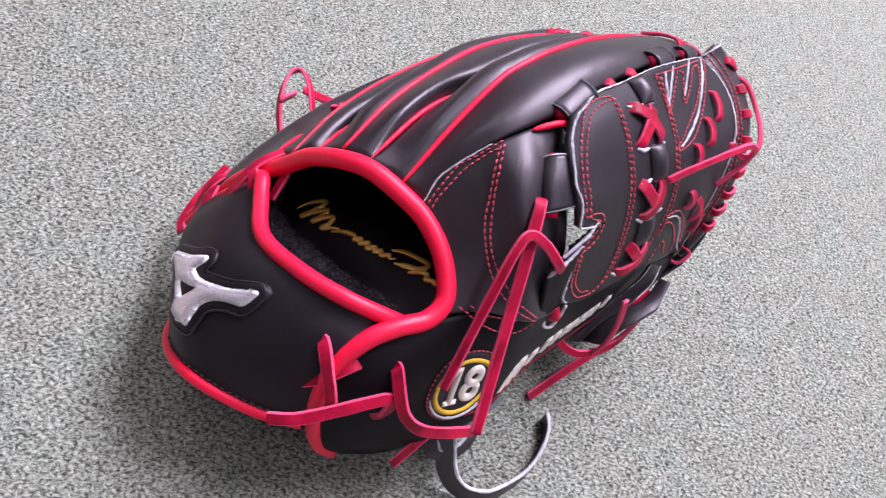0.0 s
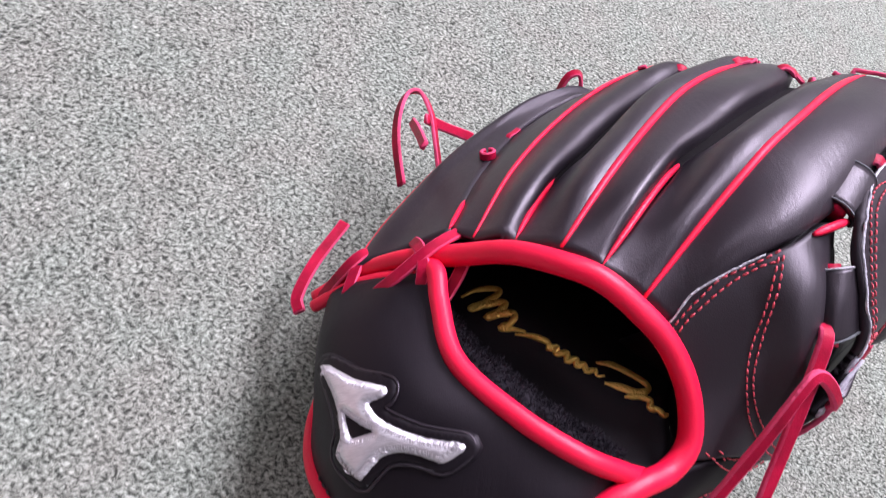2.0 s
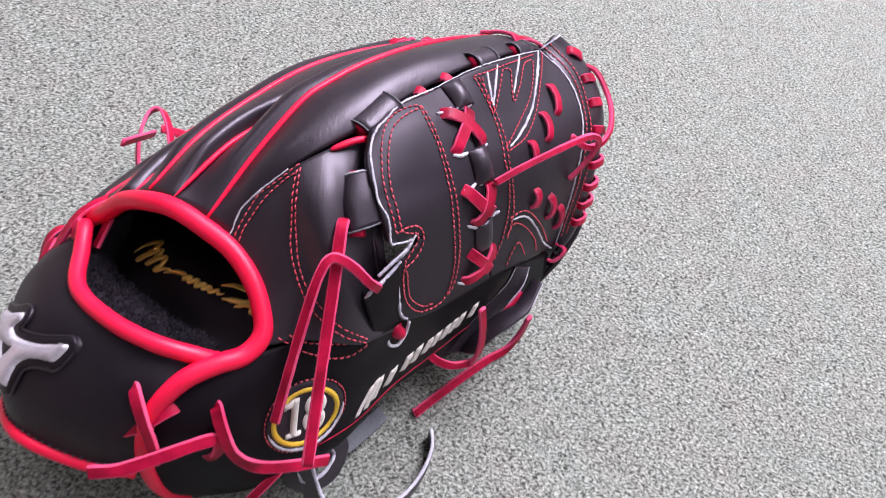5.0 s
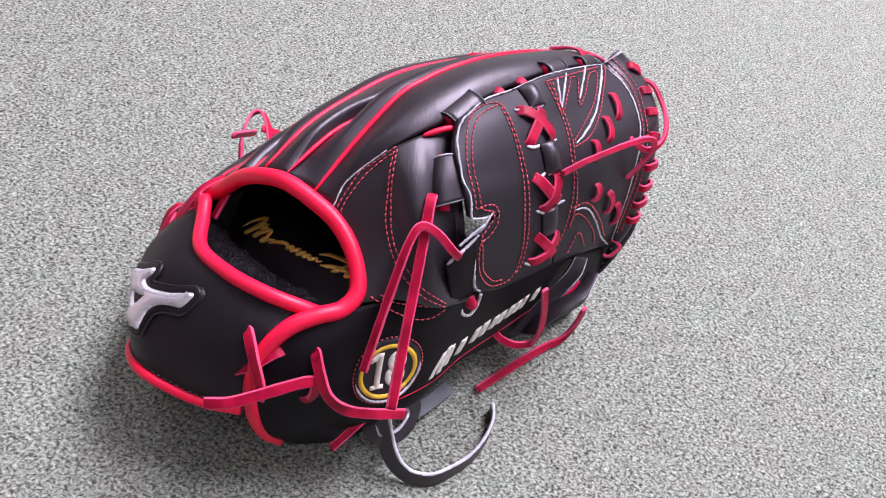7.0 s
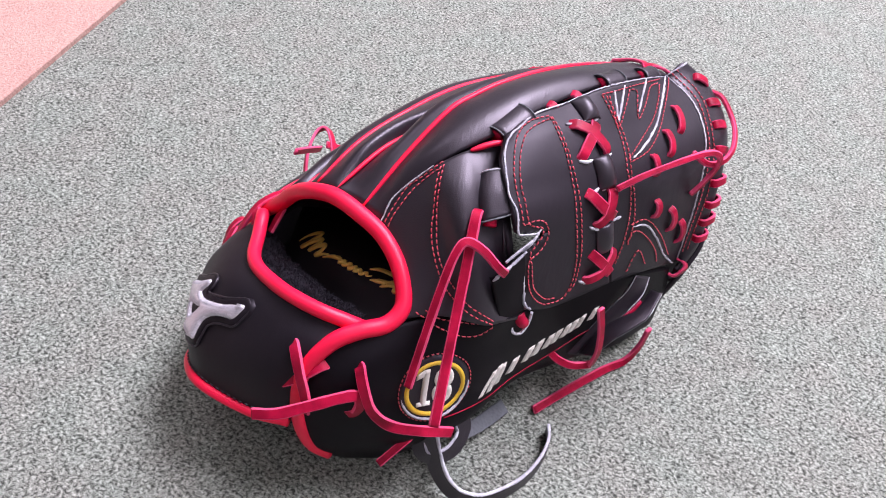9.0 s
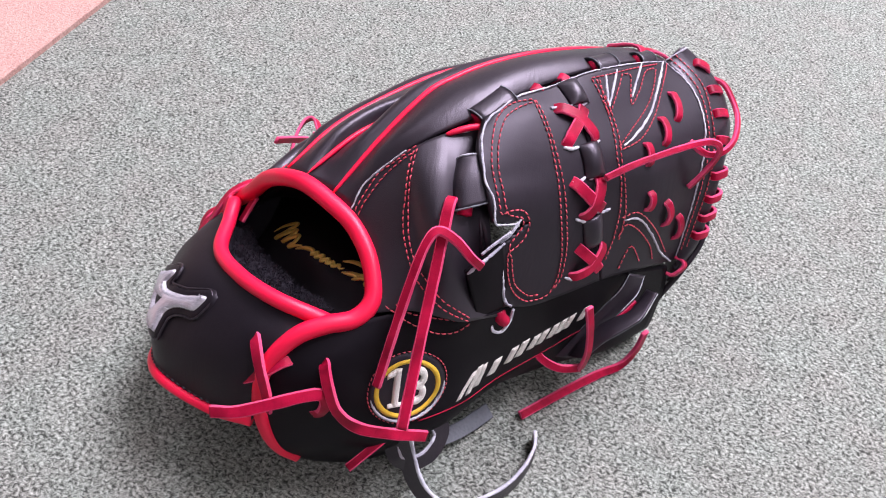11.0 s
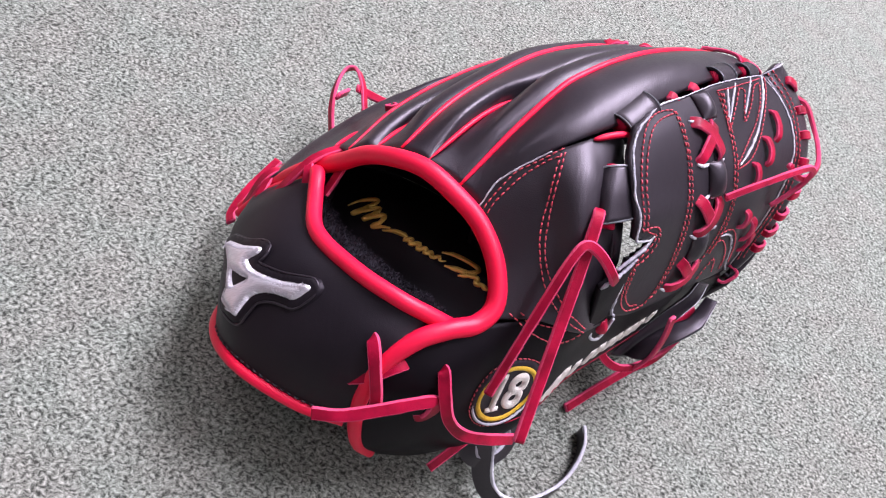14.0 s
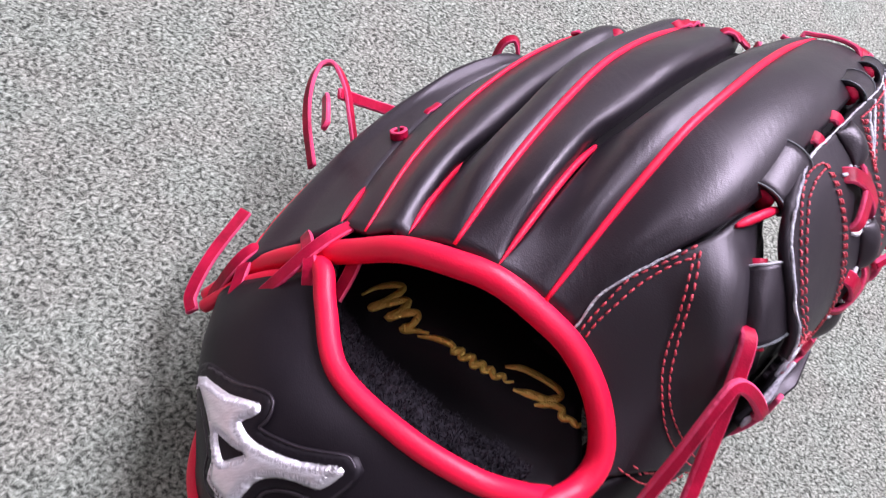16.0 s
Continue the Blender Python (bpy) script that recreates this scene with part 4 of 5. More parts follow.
# ---- finger tip laces ----
for line in ([(0.172, 0.434, 0.090), (0.182, 0.441, 0.088), (0.191, 0.445, 0.083)], [(0.183, 0.430, 0.098), (0.190, 0.430, 0.098), (0.197, 0.433, 0.100)],
             [(0.200, 0.424, 0.118), (0.211, 0.430, 0.116), (0.222, 0.434, 0.106)], [(0.214, 0.417, 0.124), (0.221, 0.417, 0.125), (0.229, 0.417, 0.128)],
             [(0.236, 0.418, 0.133), (0.245, 0.415, 0.139), (0.253, 0.408, 0.144), (0.258, 0.401, 0.147)], [(0.257, 0.402, 0.146), (0.266, 0.408, 0.143), (0.276, 0.411, 0.140)]):
    part("lace", lace_on(FINGER_SKIN, line, 0.0050, 0.0017, lift=0.0013 if len(line) == 4 else 0.0010, arch=0.0004), LACE, glove)

# ---- bridge between thumb and web ----
BRIDGE = sheet([[(0.188, 0.2645, 0.121), (0.195, 0.271, 0.125), (0.201, 0.2785, 0.1275)], [(0.192, 0.2635, 0.108), (0.198, 0.269, 0.111), (0.205, 0.2765, 0.110)], [(0.196, 0.2625, 0.094), (0.202, 0.268, 0.092), (0.209, 0.275, 0.091)]], 16, 20)
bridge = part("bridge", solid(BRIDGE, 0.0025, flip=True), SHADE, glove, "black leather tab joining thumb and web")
part("raw_edge", tube([(0.1925, 0.2710, 0.1268), (0.1975, 0.2760, 0.1292), (0.2030, 0.2815, 0.1315)], 0.0007, 16, 6, wobble=0.35), RAW, bridge)
edge(skin(BRIDGE), [(0.188, 0.2645, 0.121), (0.195, 0.271, 0.125), (0.201, 0.2785, 0.1275)], bridge, 0.0008)
part("lace", tube([(0.2050, 0.2725, 0.0890), (0.2065, 0.2710, 0.0865), (0.2085, 0.2720, 0.0830)], 0.0030, 10, 10), LACE, glove)
part("raw_edge", tube([(0.2025, 0.2695, 0.0860), (0.2040, 0.2672, 0.0810), (0.2080, 0.2682, 0.0795), (0.2110, 0.2722, 0.0830), (0.2115, 0.2747, 0.0890)], 0.0008, 20, 6), RAW, glove)

# ---- crotch panel: stitching ----
edge(CROTCH_SKIN, [(0.1558, 0.3030, 0.1462), (0.1512, 0.3010, 0.1428), (0.1470, 0.2990, 0.1392), (0.1429, 0.2967, 0.1352), (0.1390, 0.2940, 0.1308), (0.1370, 0.2900, 0.1260), (0.1352, 0.2866, 0.1216)], crotch_panel, 0.00040, lift=0.0006)
seam(FRONT_SKIN, [(0.1601, 0.3041, 0.1486), (0.1545, 0.3012, 0.1446), (0.1491, 0.2990, 0.1403), (0.1452, 0.2972, 0.1369), (0.1424, 0.2940, 0.1327), (0.1394, 0.2901, 0.1275), (0.1375, 0.2871, 0.1234), (0.1370, 0.2847, 0.1206)], RED_THREAD, crotch_panel)
seam(FRONT_SKIN, [(0.1593, 0.3008, 0.1468), (0.1554, 0.2999, 0.1443), (0.1503, 0.2974, 0.1400), (0.1466, 0.2947, 0.1358), (0.1438, 0.2918, 0.1316), (0.1407, 0.2884, 0.1266), (0.1390, 0.2849, 0.1219), (0.1388, 0.2831, 0.1199)], RED_THREAD, crotch_panel)
seam(FRONT_SKIN, [(0.1594, 0.3023, 0.1475), (0.1588, 0.2953, 0.1439), (0.1585, 0.2900, 0.1403), (0.1584, 0.2854, 0.1360), (0.1585, 0.2813, 0.1316), (0.1595, 0.2770, 0.1270), (0.1614, 0.2726, 0.1228), (0.1638, 0.2682, 0.1187), (0.1669, 0.2642, 0.1147), (0.1713, 0.2610, 0.1106), (0.1778, 0.2589, 0.1059), (0.1854, 0.2581, 0.1011), (0.1919, 0.2585, 0.0971)], RED_THREAD, crotch_panel)
seam(FRONT_SKIN, [(0.1605, 0.3028, 0.1482), (0.1605, 0.2949, 0.1447), (0.1602, 0.2897, 0.1410), (0.1601, 0.2851, 0.1367), (0.1607, 0.2810, 0.1324), (0.1616, 0.2768, 0.1278), (0.1633, 0.2725, 0.1234), (0.1656, 0.2689, 0.1199), (0.1688, 0.2657, 0.1165), (0.1734, 0.2630, 0.1127), (0.1800, 0.2607, 0.1074), (0.1861, 0.2596, 0.1028), (0.1922, 0.2595, 0.0981)], RED_THREAD, crotch_panel)
seam(FRONT_SKIN, [(0.1568, 0.2546, 0.1038), (0.1616, 0.2528, 0.1020), (0.1671, 0.2519, 0.0989), (0.1741, 0.2522, 0.0951), (0.1811, 0.2534, 0.0922), (0.1877, 0.2561, 0.0916), (0.1930, 0.2598, 0.0941)], RED_THREAD, crotch_panel)
seam(FRONT_SKIN, [(0.161, 0.2555, 0.105), (0.167, 0.2545, 0.102), (0.175, 0.254, 0.101), (0.183, 0.256, 0.099), (0.192, 0.2595, 0.097)], RED_THREAD, crotch_panel)

# ---- thumb: seam, badge, name ----
part("piping", tube(laid(THUMB_SKIN, [(0.178, 0.233, 0.050), (0.188, 0.242, 0.048), (0.201, 0.256, 0.043), (0.214, 0.270, 0.042), (0.231, 0.284, 0.043), (0.245, 0.296, 0.045), (0.256, 0.305, 0.045)], 0.00005, 50)[0], 0.0003, 50, 6), LACE, thumb)


def basis_on(tree, centre, right):
    at, n = snap(tree, centre)
    u = np.array(right, float)
    u = unit(u - n * (u @ n))
    return at, u, np.cross(n, u), n


def drape(tree, origin, u, v, n, pts2, faces, heights, thick=0.0006):
    """A thin piece given flat, laid over a surface along the direction n."""
    bm = bmesh.new()
    tops, lows = [], []
    for (a, b), h in zip(pts2, heights):
        p = origin + u * a + v * b
        hit = tree.ray_cast(Vector(p + n * 0.03), Vector(-n), 0.06)
        q = np.array(hit[0]) if hit[0] else snap(tree, p)[0]
        tops.append(bm.verts.new(q + n * h))
        lows.append(bm.verts.new(q - n * thick))
    rim = {}
    for f in faces:
        bm.faces.new([tops[k] for k in f])
        bm.faces.new([lows[k] for k in reversed(f)])
        for a, b in zip(f, f[1:] + f[:1]):
            rim[(a, b)] = 1
    for a, b in rim:
        if (b, a) not in rim:
            bm.faces.new((tops[b], tops[a], lows[a], lows[b]))
    bmesh.ops.recalc_face_normals(bm, faces=bm.faces)
    return bm


def inside(poly, x, y):
    hit = False
    for (x0, y0), (x1, y1) in zip(poly, poly[1:] + poly[:1]):
        if (y0 > y) != (y1 > y) and x < (x1 - x0) * (y - y0) / (y1 - y0) + x0:
            hit = not hit
    return hit


def to_rim(poly, x, y):
    best = 1.0
    for (x0, y0), (x1, y1) in zip(poly, poly[1:] + poly[:1]):
        dx, dy = x1 - x0, y1 - y0
        t = min(1, max(0, ((x - x0) * dx + (y - y0) * dy) / (dx * dx + dy * dy + 1e-15)))
        best = min(best, math.hypot(x - x0 - t * dx, y - y0 - t * dy))
    return best


def puffed(outlines, step, height, width):
    """A flat shape (first outline, further ones are holes) filled with a fine net that swells away from its rim."""
    pts, edges = [], []
    for poly in outlines:
        base = len(pts)
        dense = []
        for (x0, y0), (x1, y1) in zip(poly, poly[1:] + poly[:1]):
            k = max(1, int(math.hypot(x1 - x0, y1 - y0) / step))
            dense += [(x0 + (x1 - x0) * i / k, y0 + (y1 - y0) * i / k) for i in range(k)]
        pts += dense
        edges += [(base + i, base + (i + 1) % len(dense)) for i in range(len(dense))]
    xs, ys = [p[0] for p in outlines[0]], [p[1] for p in outlines[0]]
    for a in np.arange(min(xs), max(xs), step):
        for b in np.arange(min(ys), max(ys), step):
            if inside(outlines[0], a, b) and not any(inside(h, a, b) for h in outlines[1:]) and min(to_rim(o, a, b) for o in outlines) > step * 0.5:
                pts.append((a, b))
    vs, _, fs, _, _, _ = delaunay_2d_cdt([Vector(p) for p in pts], edges, [], 0, 1e-6)
    vs = [(p.x, p.y) for p in vs]
    keep = []
    for f in fs:
        x, y = (sum(vs[k][i] for k in f) / len(f) for i in (0, 1))
        if inside(outlines[0], x, y) and not any(inside(h, x, y) for h in outlines[1:]):
            keep.append(list(f))
    hs = [height * min(1, min(to_rim(o, *p) for o in outlines) / width) ** 0.5 for p in vs]
    return vs, keep, hs


def disc(r0, r1, n=48, squash=1.0):
    out = [(r1 * math.cos(a) * squash, r1 * math.sin(a)) for a in np.linspace(0, 2 * math.pi, n, False)]
    if not r0:
        return [out]
    return [out, [(r0 * math.cos(a) * squash, r0 * math.sin(a)) for a in np.linspace(0, 2 * math.pi, n, False)]]


at, u, v, n = basis_on(THUMB_SKIN, (0.1703, 0.2398, 0.0678), (0.0275, 0.0165, -0.002))
badge = part("badge", drape(THUMB_SKIN, at, u, v, n, *puffed(disc(0, 0.0180), 0.0016, 0.0012, 0.001)), MATT, thumb, "round black badge with a stitched number and yellow ring")
part("ring", drape(THUMB_SKIN, at, u, v, n, *[(p, f, [h + 0.0012 for h in hh]) for p, f, hh in [puffed(disc(0.0130, 0.0154), 0.0009, 0.0008, 0.001)]][0]), YELLOW, badge, "embroidered yellow ring")
part("raw_edge", tube([snap(THUMB_SKIN, at + 0.0174 * (math.cos(a) * u + math.sin(a) * v), 0.0008)[0] for a in np.linspace(math.pi * 1.02, math.pi * 1.98, 30)], 0.0009, 40, 6, 0.7), RAW, badge)
seam(skin(thumb_grid), [at + 0.0188 * (math.cos(a) * u + math.sin(a) * v) for a in np.linspace(0, 2 * math.pi, 40)], RED_THREAD, badge, 0.0024, 0.0015, 0.0003)


def glyph_outlines(text, size, bold):
    """The closed outlines of built-in font characters, one list of loops for each character."""
    cu = bpy.data.curves.new("lettering", "FONT")
    cu.body, cu.size, cu.offset, cu.fill_mode = text, size, bold, "FRONT"
    cu.align_x, cu.align_y, cu.space_character = "CENTER", "CENTER", 0.90
    tmp = new("lettering", cu)
    me = bpy.data.meshes.new_from_object(tmp.evaluated_get(bpy.context.evaluated_depsgraph_get()))
    bpy.data.objects.remove(tmp)
    bm = bmesh.new()
    bm.from_mesh(me)
    bmesh.ops.remove_doubles(bm, verts=bm.verts, dist=size * 0.001)
    links = {}
    for e in bm.edges:
        if len(e.link_faces) == 1:
            for a, b in ((e.verts[0], e.verts[1]), (e.verts[1], e.verts[0])):
                links.setdefault(a, []).append(b)
    loops, seen = [], set()
    for first in links:
        if first in seen:
            continue
        loop, at = [], first
        while at is not None:
            seen.add(at)
            loop.append((at.co.x, at.co.y))
            at = next((b for b in links[at] if b not in seen), None)
        loops.append(loop)
    bm.free()
    outer = [p for p in loops if not any(q is not p and inside(q, *p[0]) for q in loops)]
    return [[p] + [q for q in loops if q is not p and inside(p, *q[0])] for p in outer]


tip = math.radians(-8)
ru, rv = math.cos(tip) * u + math.sin(tip) * v, math.cos(tip) * v - math.sin(tip) * u
for outlines in glyph_outlines("18", 0.0270, 0.0008):
    outlines = [[(x * 0.74 - 0.0006, y) for x, y in loop] for loop in outlines]
    vs, fs, hs = puffed(outlines, 0.0008, 0.0010, 0.0009)
    mark = part("lettering", drape(THUMB_SKIN, at, ru, rv, n, vs, fs, [h + 0.0016 for h in hs]), WHITE_THREAD, badge, "white embroidered number")
    if len(outlines) == 1:
        low, high = min(p[1] for p in outlines[0]), max(p[1] for p in outlines[0])
        foot = [p[0] for p in outlines[0] if p[1] < low + 0.001]
        x0, x1 = min(foot), max(foot)
        serif = [(x0 - 0.0019, low - 0.0002), (x1 + 0.0019, low - 0.0002), (x1 + 0.0019, low + 0.0018), (x0 - 0.0019, low + 0.0018)]
        flag = [(x0 - 0.0032, high - 0.0052), (x0 + 0.0006, high - 0.0034), (x0 + 0.0012, high), (x0, high), (x0 - 0.0032, high - 0.0026)]
        for shape in (serif, flag):
            vs, fs, hs = puffed([shape], 0.0008, 0.0009, 0.0008)
            part("serif", drape(THUMB_SKIN, at, ru, rv, n, vs, fs, [h + 0.0017 for h in hs]), WHITE_THREAD, mark)


def bars(tree, start, end, up, rows, mat, parent, lift, puff):
    """Slanted embroidered bars along a base line: place, height, slant, width, rise."""
    p0, p1 = np.array(start), np.array(end)
    for f, high, slant, wide, rise in rows:
        base, n = snap(tree, p0 + (p1 - p0) * f)
        u = unit(p1 - p0)
        u = unit(u - n * (u @ n))
        w = np.cross(n, u)
        if w @ np.array(up) < 0:
            w = -w
        shape = []
        for k, (a, b) in enumerate(((0, 0), (1, 0), (1, 1), (0, 1))):
            shape.append((wide * (a - 0.5) + slant * b, rise + high * b))
        vs, fs, hs = puffed([shape], 0.0008, puff, 0.0008)
        part("embroidery", drape(tree, base, u, w, n, vs, fs, [h + lift for h in hs]), mat, parent)


NAME = [(0.01, 0.011, 0.011, 0.0026, -0.005), (0.08, 0.013, 0.009, 0.0030, -0.006), (0.145, 0.011, 0.006, 0.0034, -0.005), (0.255, 0.008, 0.005, 0.0046, -0.0045), (0.375, 0.008, 0.005, 0.0042, -0.0038), (0.45, 0.008, 0.005, 0.0044, -0.0036), (0.535, 0.007, 0.005, 0.0040, -0.0035), (0.60, 0.007, 0.005, 0.0040, -0.0035),
        (0.675, 0.007, 0.005, 0.0036, -0.0035), (0.735, 0.007, 0.005, 0.0036, -0.0035), (0.795, 0.007, 0.005, 0.0036, -0.0035), (0.91, 0.007, 0.004, 0.0038, -0.0035)]
bars(THUMB_SKIN, (0.193, 0.2475, 0.054), (0.253, 0.307, 0.0585), (0, 0, 1), NAME, WHITE_THREAD, thumb, 0.0003, 0.0008)

# ---- wrist strap: emblem ----
EMBLEM = [(0.0429, 0.2851, 0.0555), (0.0455, 0.2836, 0.0614), (0.0520, 0.2758, 0.0721), (0.0573, 0.2724, 0.0789), (0.0597, 0.2705, 0.0813), (0.0591, 0.2682, 0.0802), (0.0569, 0.2674, 0.0776), (0.0558, 0.2667, 0.0761), (0.0573, 0.2636, 0.0771), (0.0595, 0.2611, 0.0785),
          (0.0637, 0.2584, 0.0813), (0.0698, 0.2556, 0.0847), (0.0766, 0.2539, 0.0884), (0.0820, 0.2529, 0.0912), (0.0815, 0.2511, 0.0901), (0.0791, 0.2492, 0.0876), (0.0768, 0.2480, 0.0853), (0.0742, 0.2490, 0.0841), (0.0701, 0.2507, 0.0822), (0.0663, 0.2518, 0.0799),
          (0.0630, 0.2520, 0.0773), (0.0608, 0.2513, 0.0750), (0.0593, 0.2494, 0.0724), (0.0578, 0.2474, 0.0696), (0.0568, 0.2459, 0.0673), (0.0543, 0.2478, 0.0658), (0.0502, 0.2528, 0.0629), (0.0498, 0.2553, 0.0635), (0.0503, 0.2586, 0.0657), (0.0498, 0.2624, 0.0660), (0.0485, 0.2675, 0.0651), (0.0463, 0.2749, 0.0620)]
HOLE = [(0.0503, 0.2658, 0.0678), (0.0528, 0.2577, 0.0692), (0.0576, 0.2584, 0.0754), (0.0547, 0.2608, 0.0730)]
n = unit(np.array((-0.72, -0.30, 0.62)))
at = np.array((0.059, 0.262, 0.077))
u = np.array((0.5, -0.85, 0.2))
u = unit(u - n * (u @ n))
v = np.cross(n, u)
flat = [((np.array(p) - at) @ u, (np.array(p) - at) @ v) for p in EMBLEM]
hole = [((np.array(p) - at) @ u, (np.array(p) - at) @ v) for p in HOLE]


def grown(poly, d):
    """The outline pushed outwards by d, smoothed."""
    p = smooth([(x, y, 0) for x, y in poly + poly[:1]], 140)[:-1, :2]
    t = unit(np.roll(p, -2, 0) - np.roll(p, 2, 0))
    area = 0.5 * np.sum(p[:, 0] * np.roll(p[:, 1], -1) - p[:, 1] * np.roll(p[:, 0], -1))
    q = p + d * np.sign(area) * np.stack([t[:, 1], -t[:, 0]], 1)
    good = [tuple(a) for a in q if to_rim(poly, *a) > d * 0.93 and not inside(poly, *a)]
    return good


patch = part("patch", drape(STRAP_SKIN, at, u, v, n, *puffed([grown(flat, 0.0036)], 0.0013, 0.0014, 0.0006)), WRIST, wrist_strap, "black leather backing of the emblem")
rim = grown(flat, 0.0034)
part("rolled_rim", tube([snap(STRAP_SKIN, at + u * x + v * y, 0.0008)[0] for x, y in rim + rim[:1]], 0.0005, 200, 8), BLACK, patch)
rim = grown(flat, 0.0019)
seam(STRAP_SKIN, [snap(STRAP_SKIN, at + u * x + v * y, 0.0014)[0] for x, y in rim[::3]], DARK_THREAD, patch, 0.0021, 0.0015, 0.0003)
part("emblem", drape(STRAP_SKIN, at, u, v, n, *[(p, f, [h + 0.0011 for h in hh]) for p, f, hh in [puffed([flat, hole], 0.0007, 0.0021, 0.0030)]][0]), SILVER, patch, "puffed silver satin emblem")
bm = bmesh.new()
for loop, sign in ((flat, 1), (hole, -1)):
    c = smooth([(x, y, 0) for x, y in loop + loop[:1]], 420 if sign > 0 else 90)[:-1, :2]
    t = unit(np.roll(c, -1, 0) - np.roll(c, 1, 0))
    area = 0.5 * np.sum(c[:, 0] * np.roll(c[:, 1], -1) - c[:, 1] * np.roll(c[:, 0], -1))
    inward = -sign * np.sign(area) * np.stack([t[:, 1], -t[:, 0]], 1)
    for p, d in zip(c, inward):
        d = unit(d + np.array([random.gauss(0, 0.25), random.gauss(0, 0.25)]))
        rows = []
        for s, h, w in ((-random.uniform(0.0001, 0.0006), 0.0009, 0.00012), (0.0004, 0.0022, 0.00022), (0.0012, 0.0029, 0.00022), (random.uniform(0.0018, 0.0026), 0.0029, 0.00008)):
            q = p + d * s
            base = snap(STRAP_SKIN, at + u * q[0] + v * q[1])[0] + n * h
            side = (u * -d[1] + v * d[0]) * w
            rows.append((bm.verts.new(base - side), bm.verts.new(base + n * w), bm.verts.new(base + side)))
        for x, y in zip(rows, rows[1:]):
            bm.faces.new((x[0], x[1], y[1], y[0]))
            bm.faces.new((x[1], x[2], y[2], y[1]))
tagged(part("stitching", bm, SILVER, patch, "short silver threads along the rim of the emblem"), kind="stuff")
seam(STRAP_SKIN, [snap(STRAP_SKIN, at + u * a + v * b, 0.0012)[0] for a, b in grown(flat, 0.0022)], DARK_THREAD, patch, 0.0016, 0.0012, 0.0004)
seam(STRAP_SKIN, [p + np.array((0.0005, 0.0015, 0.0035)) for p in np.array(STRAP_LOW)], DARK_THREAD, wrist_strap, 0.0032, 0.002, 0.0004)

# ---- inside: fleece and gold embroidery ----
FLEECE = [[(0.0735, 0.302, 0.080), (0.078, 0.281, 0.086), (0.094, 0.263, 0.093), (0.112, 0.252, 0.098), (0.128, 0.247, 0.098)],
          [(0.080, 0.306, 0.076), (0.087, 0.289, 0.083), (0.102, 0.273, 0.089), (0.117, 0.261, 0.094), (0.131, 0.252, 0.096)],
          [(0.082, 0.306, 0.062), (0.092, 0.293, 0.069), (0.107, 0.279, 0.077), (0.121, 0.266, 0.084), (0.134, 0.255, 0.092)]]
fleece = sheet(FLEECE, 90, 40)
fn = normals(fleece)
fn = fn * np.sign(np.sum(fn * (OUT - fleece), 2))[..., None]
rough = np.array([[noise.fractal(Vector(p * 190), 1.0, 2.0, 4) for p in row] for row in fleece])
part("fleece", solid(fleece + fn * (0.0020 * rough)[..., None], 0.003, flip=np.sum(normals(fleece) * fn) < 0), FUR, glove, "fluffy black fleece pad inside the wrist opening")
bm = bmesh.new()
for _ in range(7000):
    i, j = random.randrange(90), random.randrange(40)
    p = fleece[i, j] + fn[i, j] * 0.0018 * rough[i, j] + np.array([random.gauss(0, 0.0005) for _ in range(3)])
    d = unit(fn[i, j] + np.array([random.gauss(0, 0.55) for _ in range(3)]))
    e = unit(np.cross(d, np.array([random.gauss(0, 1) for _ in range(3)]))) * 0.00014
    size = random.uniform(0.0012, 0.0030)
    q = p + d * size * 0.55
    r = q + unit(d + np.array([random.gauss(0, 0.8) for _ in range(3)])) * size * 0.45
    a, b, c, f, g = (bm.verts.new(x) for x in (p - e, p + e, q + e, q - e, r))
    bm.faces.new((a, b, c, f))
    bm.faces.new((f, c, g))
tagged(part("fleece_nap", bm, FUR, glove), kind="stuff")


def flourish(tree, pts, width, mat, parent, height=0.0010):
    """A raised satin stroke that runs over a surface, broad along its sweeps and narrow at its turns."""
    n = max(24, 9 * len(pts))
    c, nrm = laid(tree, pts, 0.0002, n)
    t = unit(np.gradient(c, axis=0))
    turn = np.linalg.norm(np.gradient(t, axis=0), axis=1)
    bm = bmesh.new()
    rings = []
    for k in range(n):
        side = unit(np.cross(t[k], nrm[k]))
        end = min(1.0, 0.35 + 5 * min(k, n - 1 - k) / n)
        w = width * end / (1 + 1.2 * min(turn[k], 0.6)) * (1 + 0.12 * noise.noise(Vector(c[k] * 700)))
        rib = 0.00012 * math.sin(k * 2.4)
        rings.append([bm.verts.new(c[k] + side * w * 0.5 * math.cos(a) + nrm[k] * ((height * end + rib) * math.sin(a) - 0.0003)) for a in np.linspace(0, math.pi, 8)])
    for a, b in zip(rings, rings[1:]):
        for p, q in zip(range(8), (*range(1, 8), 0)):
            bm.faces.new((a[p], a[q], b[q], b[p]))
    bm.faces.new(rings[0][::-1])
    bm.faces.new(rings[-1])
    bmesh.ops.recalc_face_normals(bm, faces=bm.faces)
    return part("embroidery", bm, mat, parent)


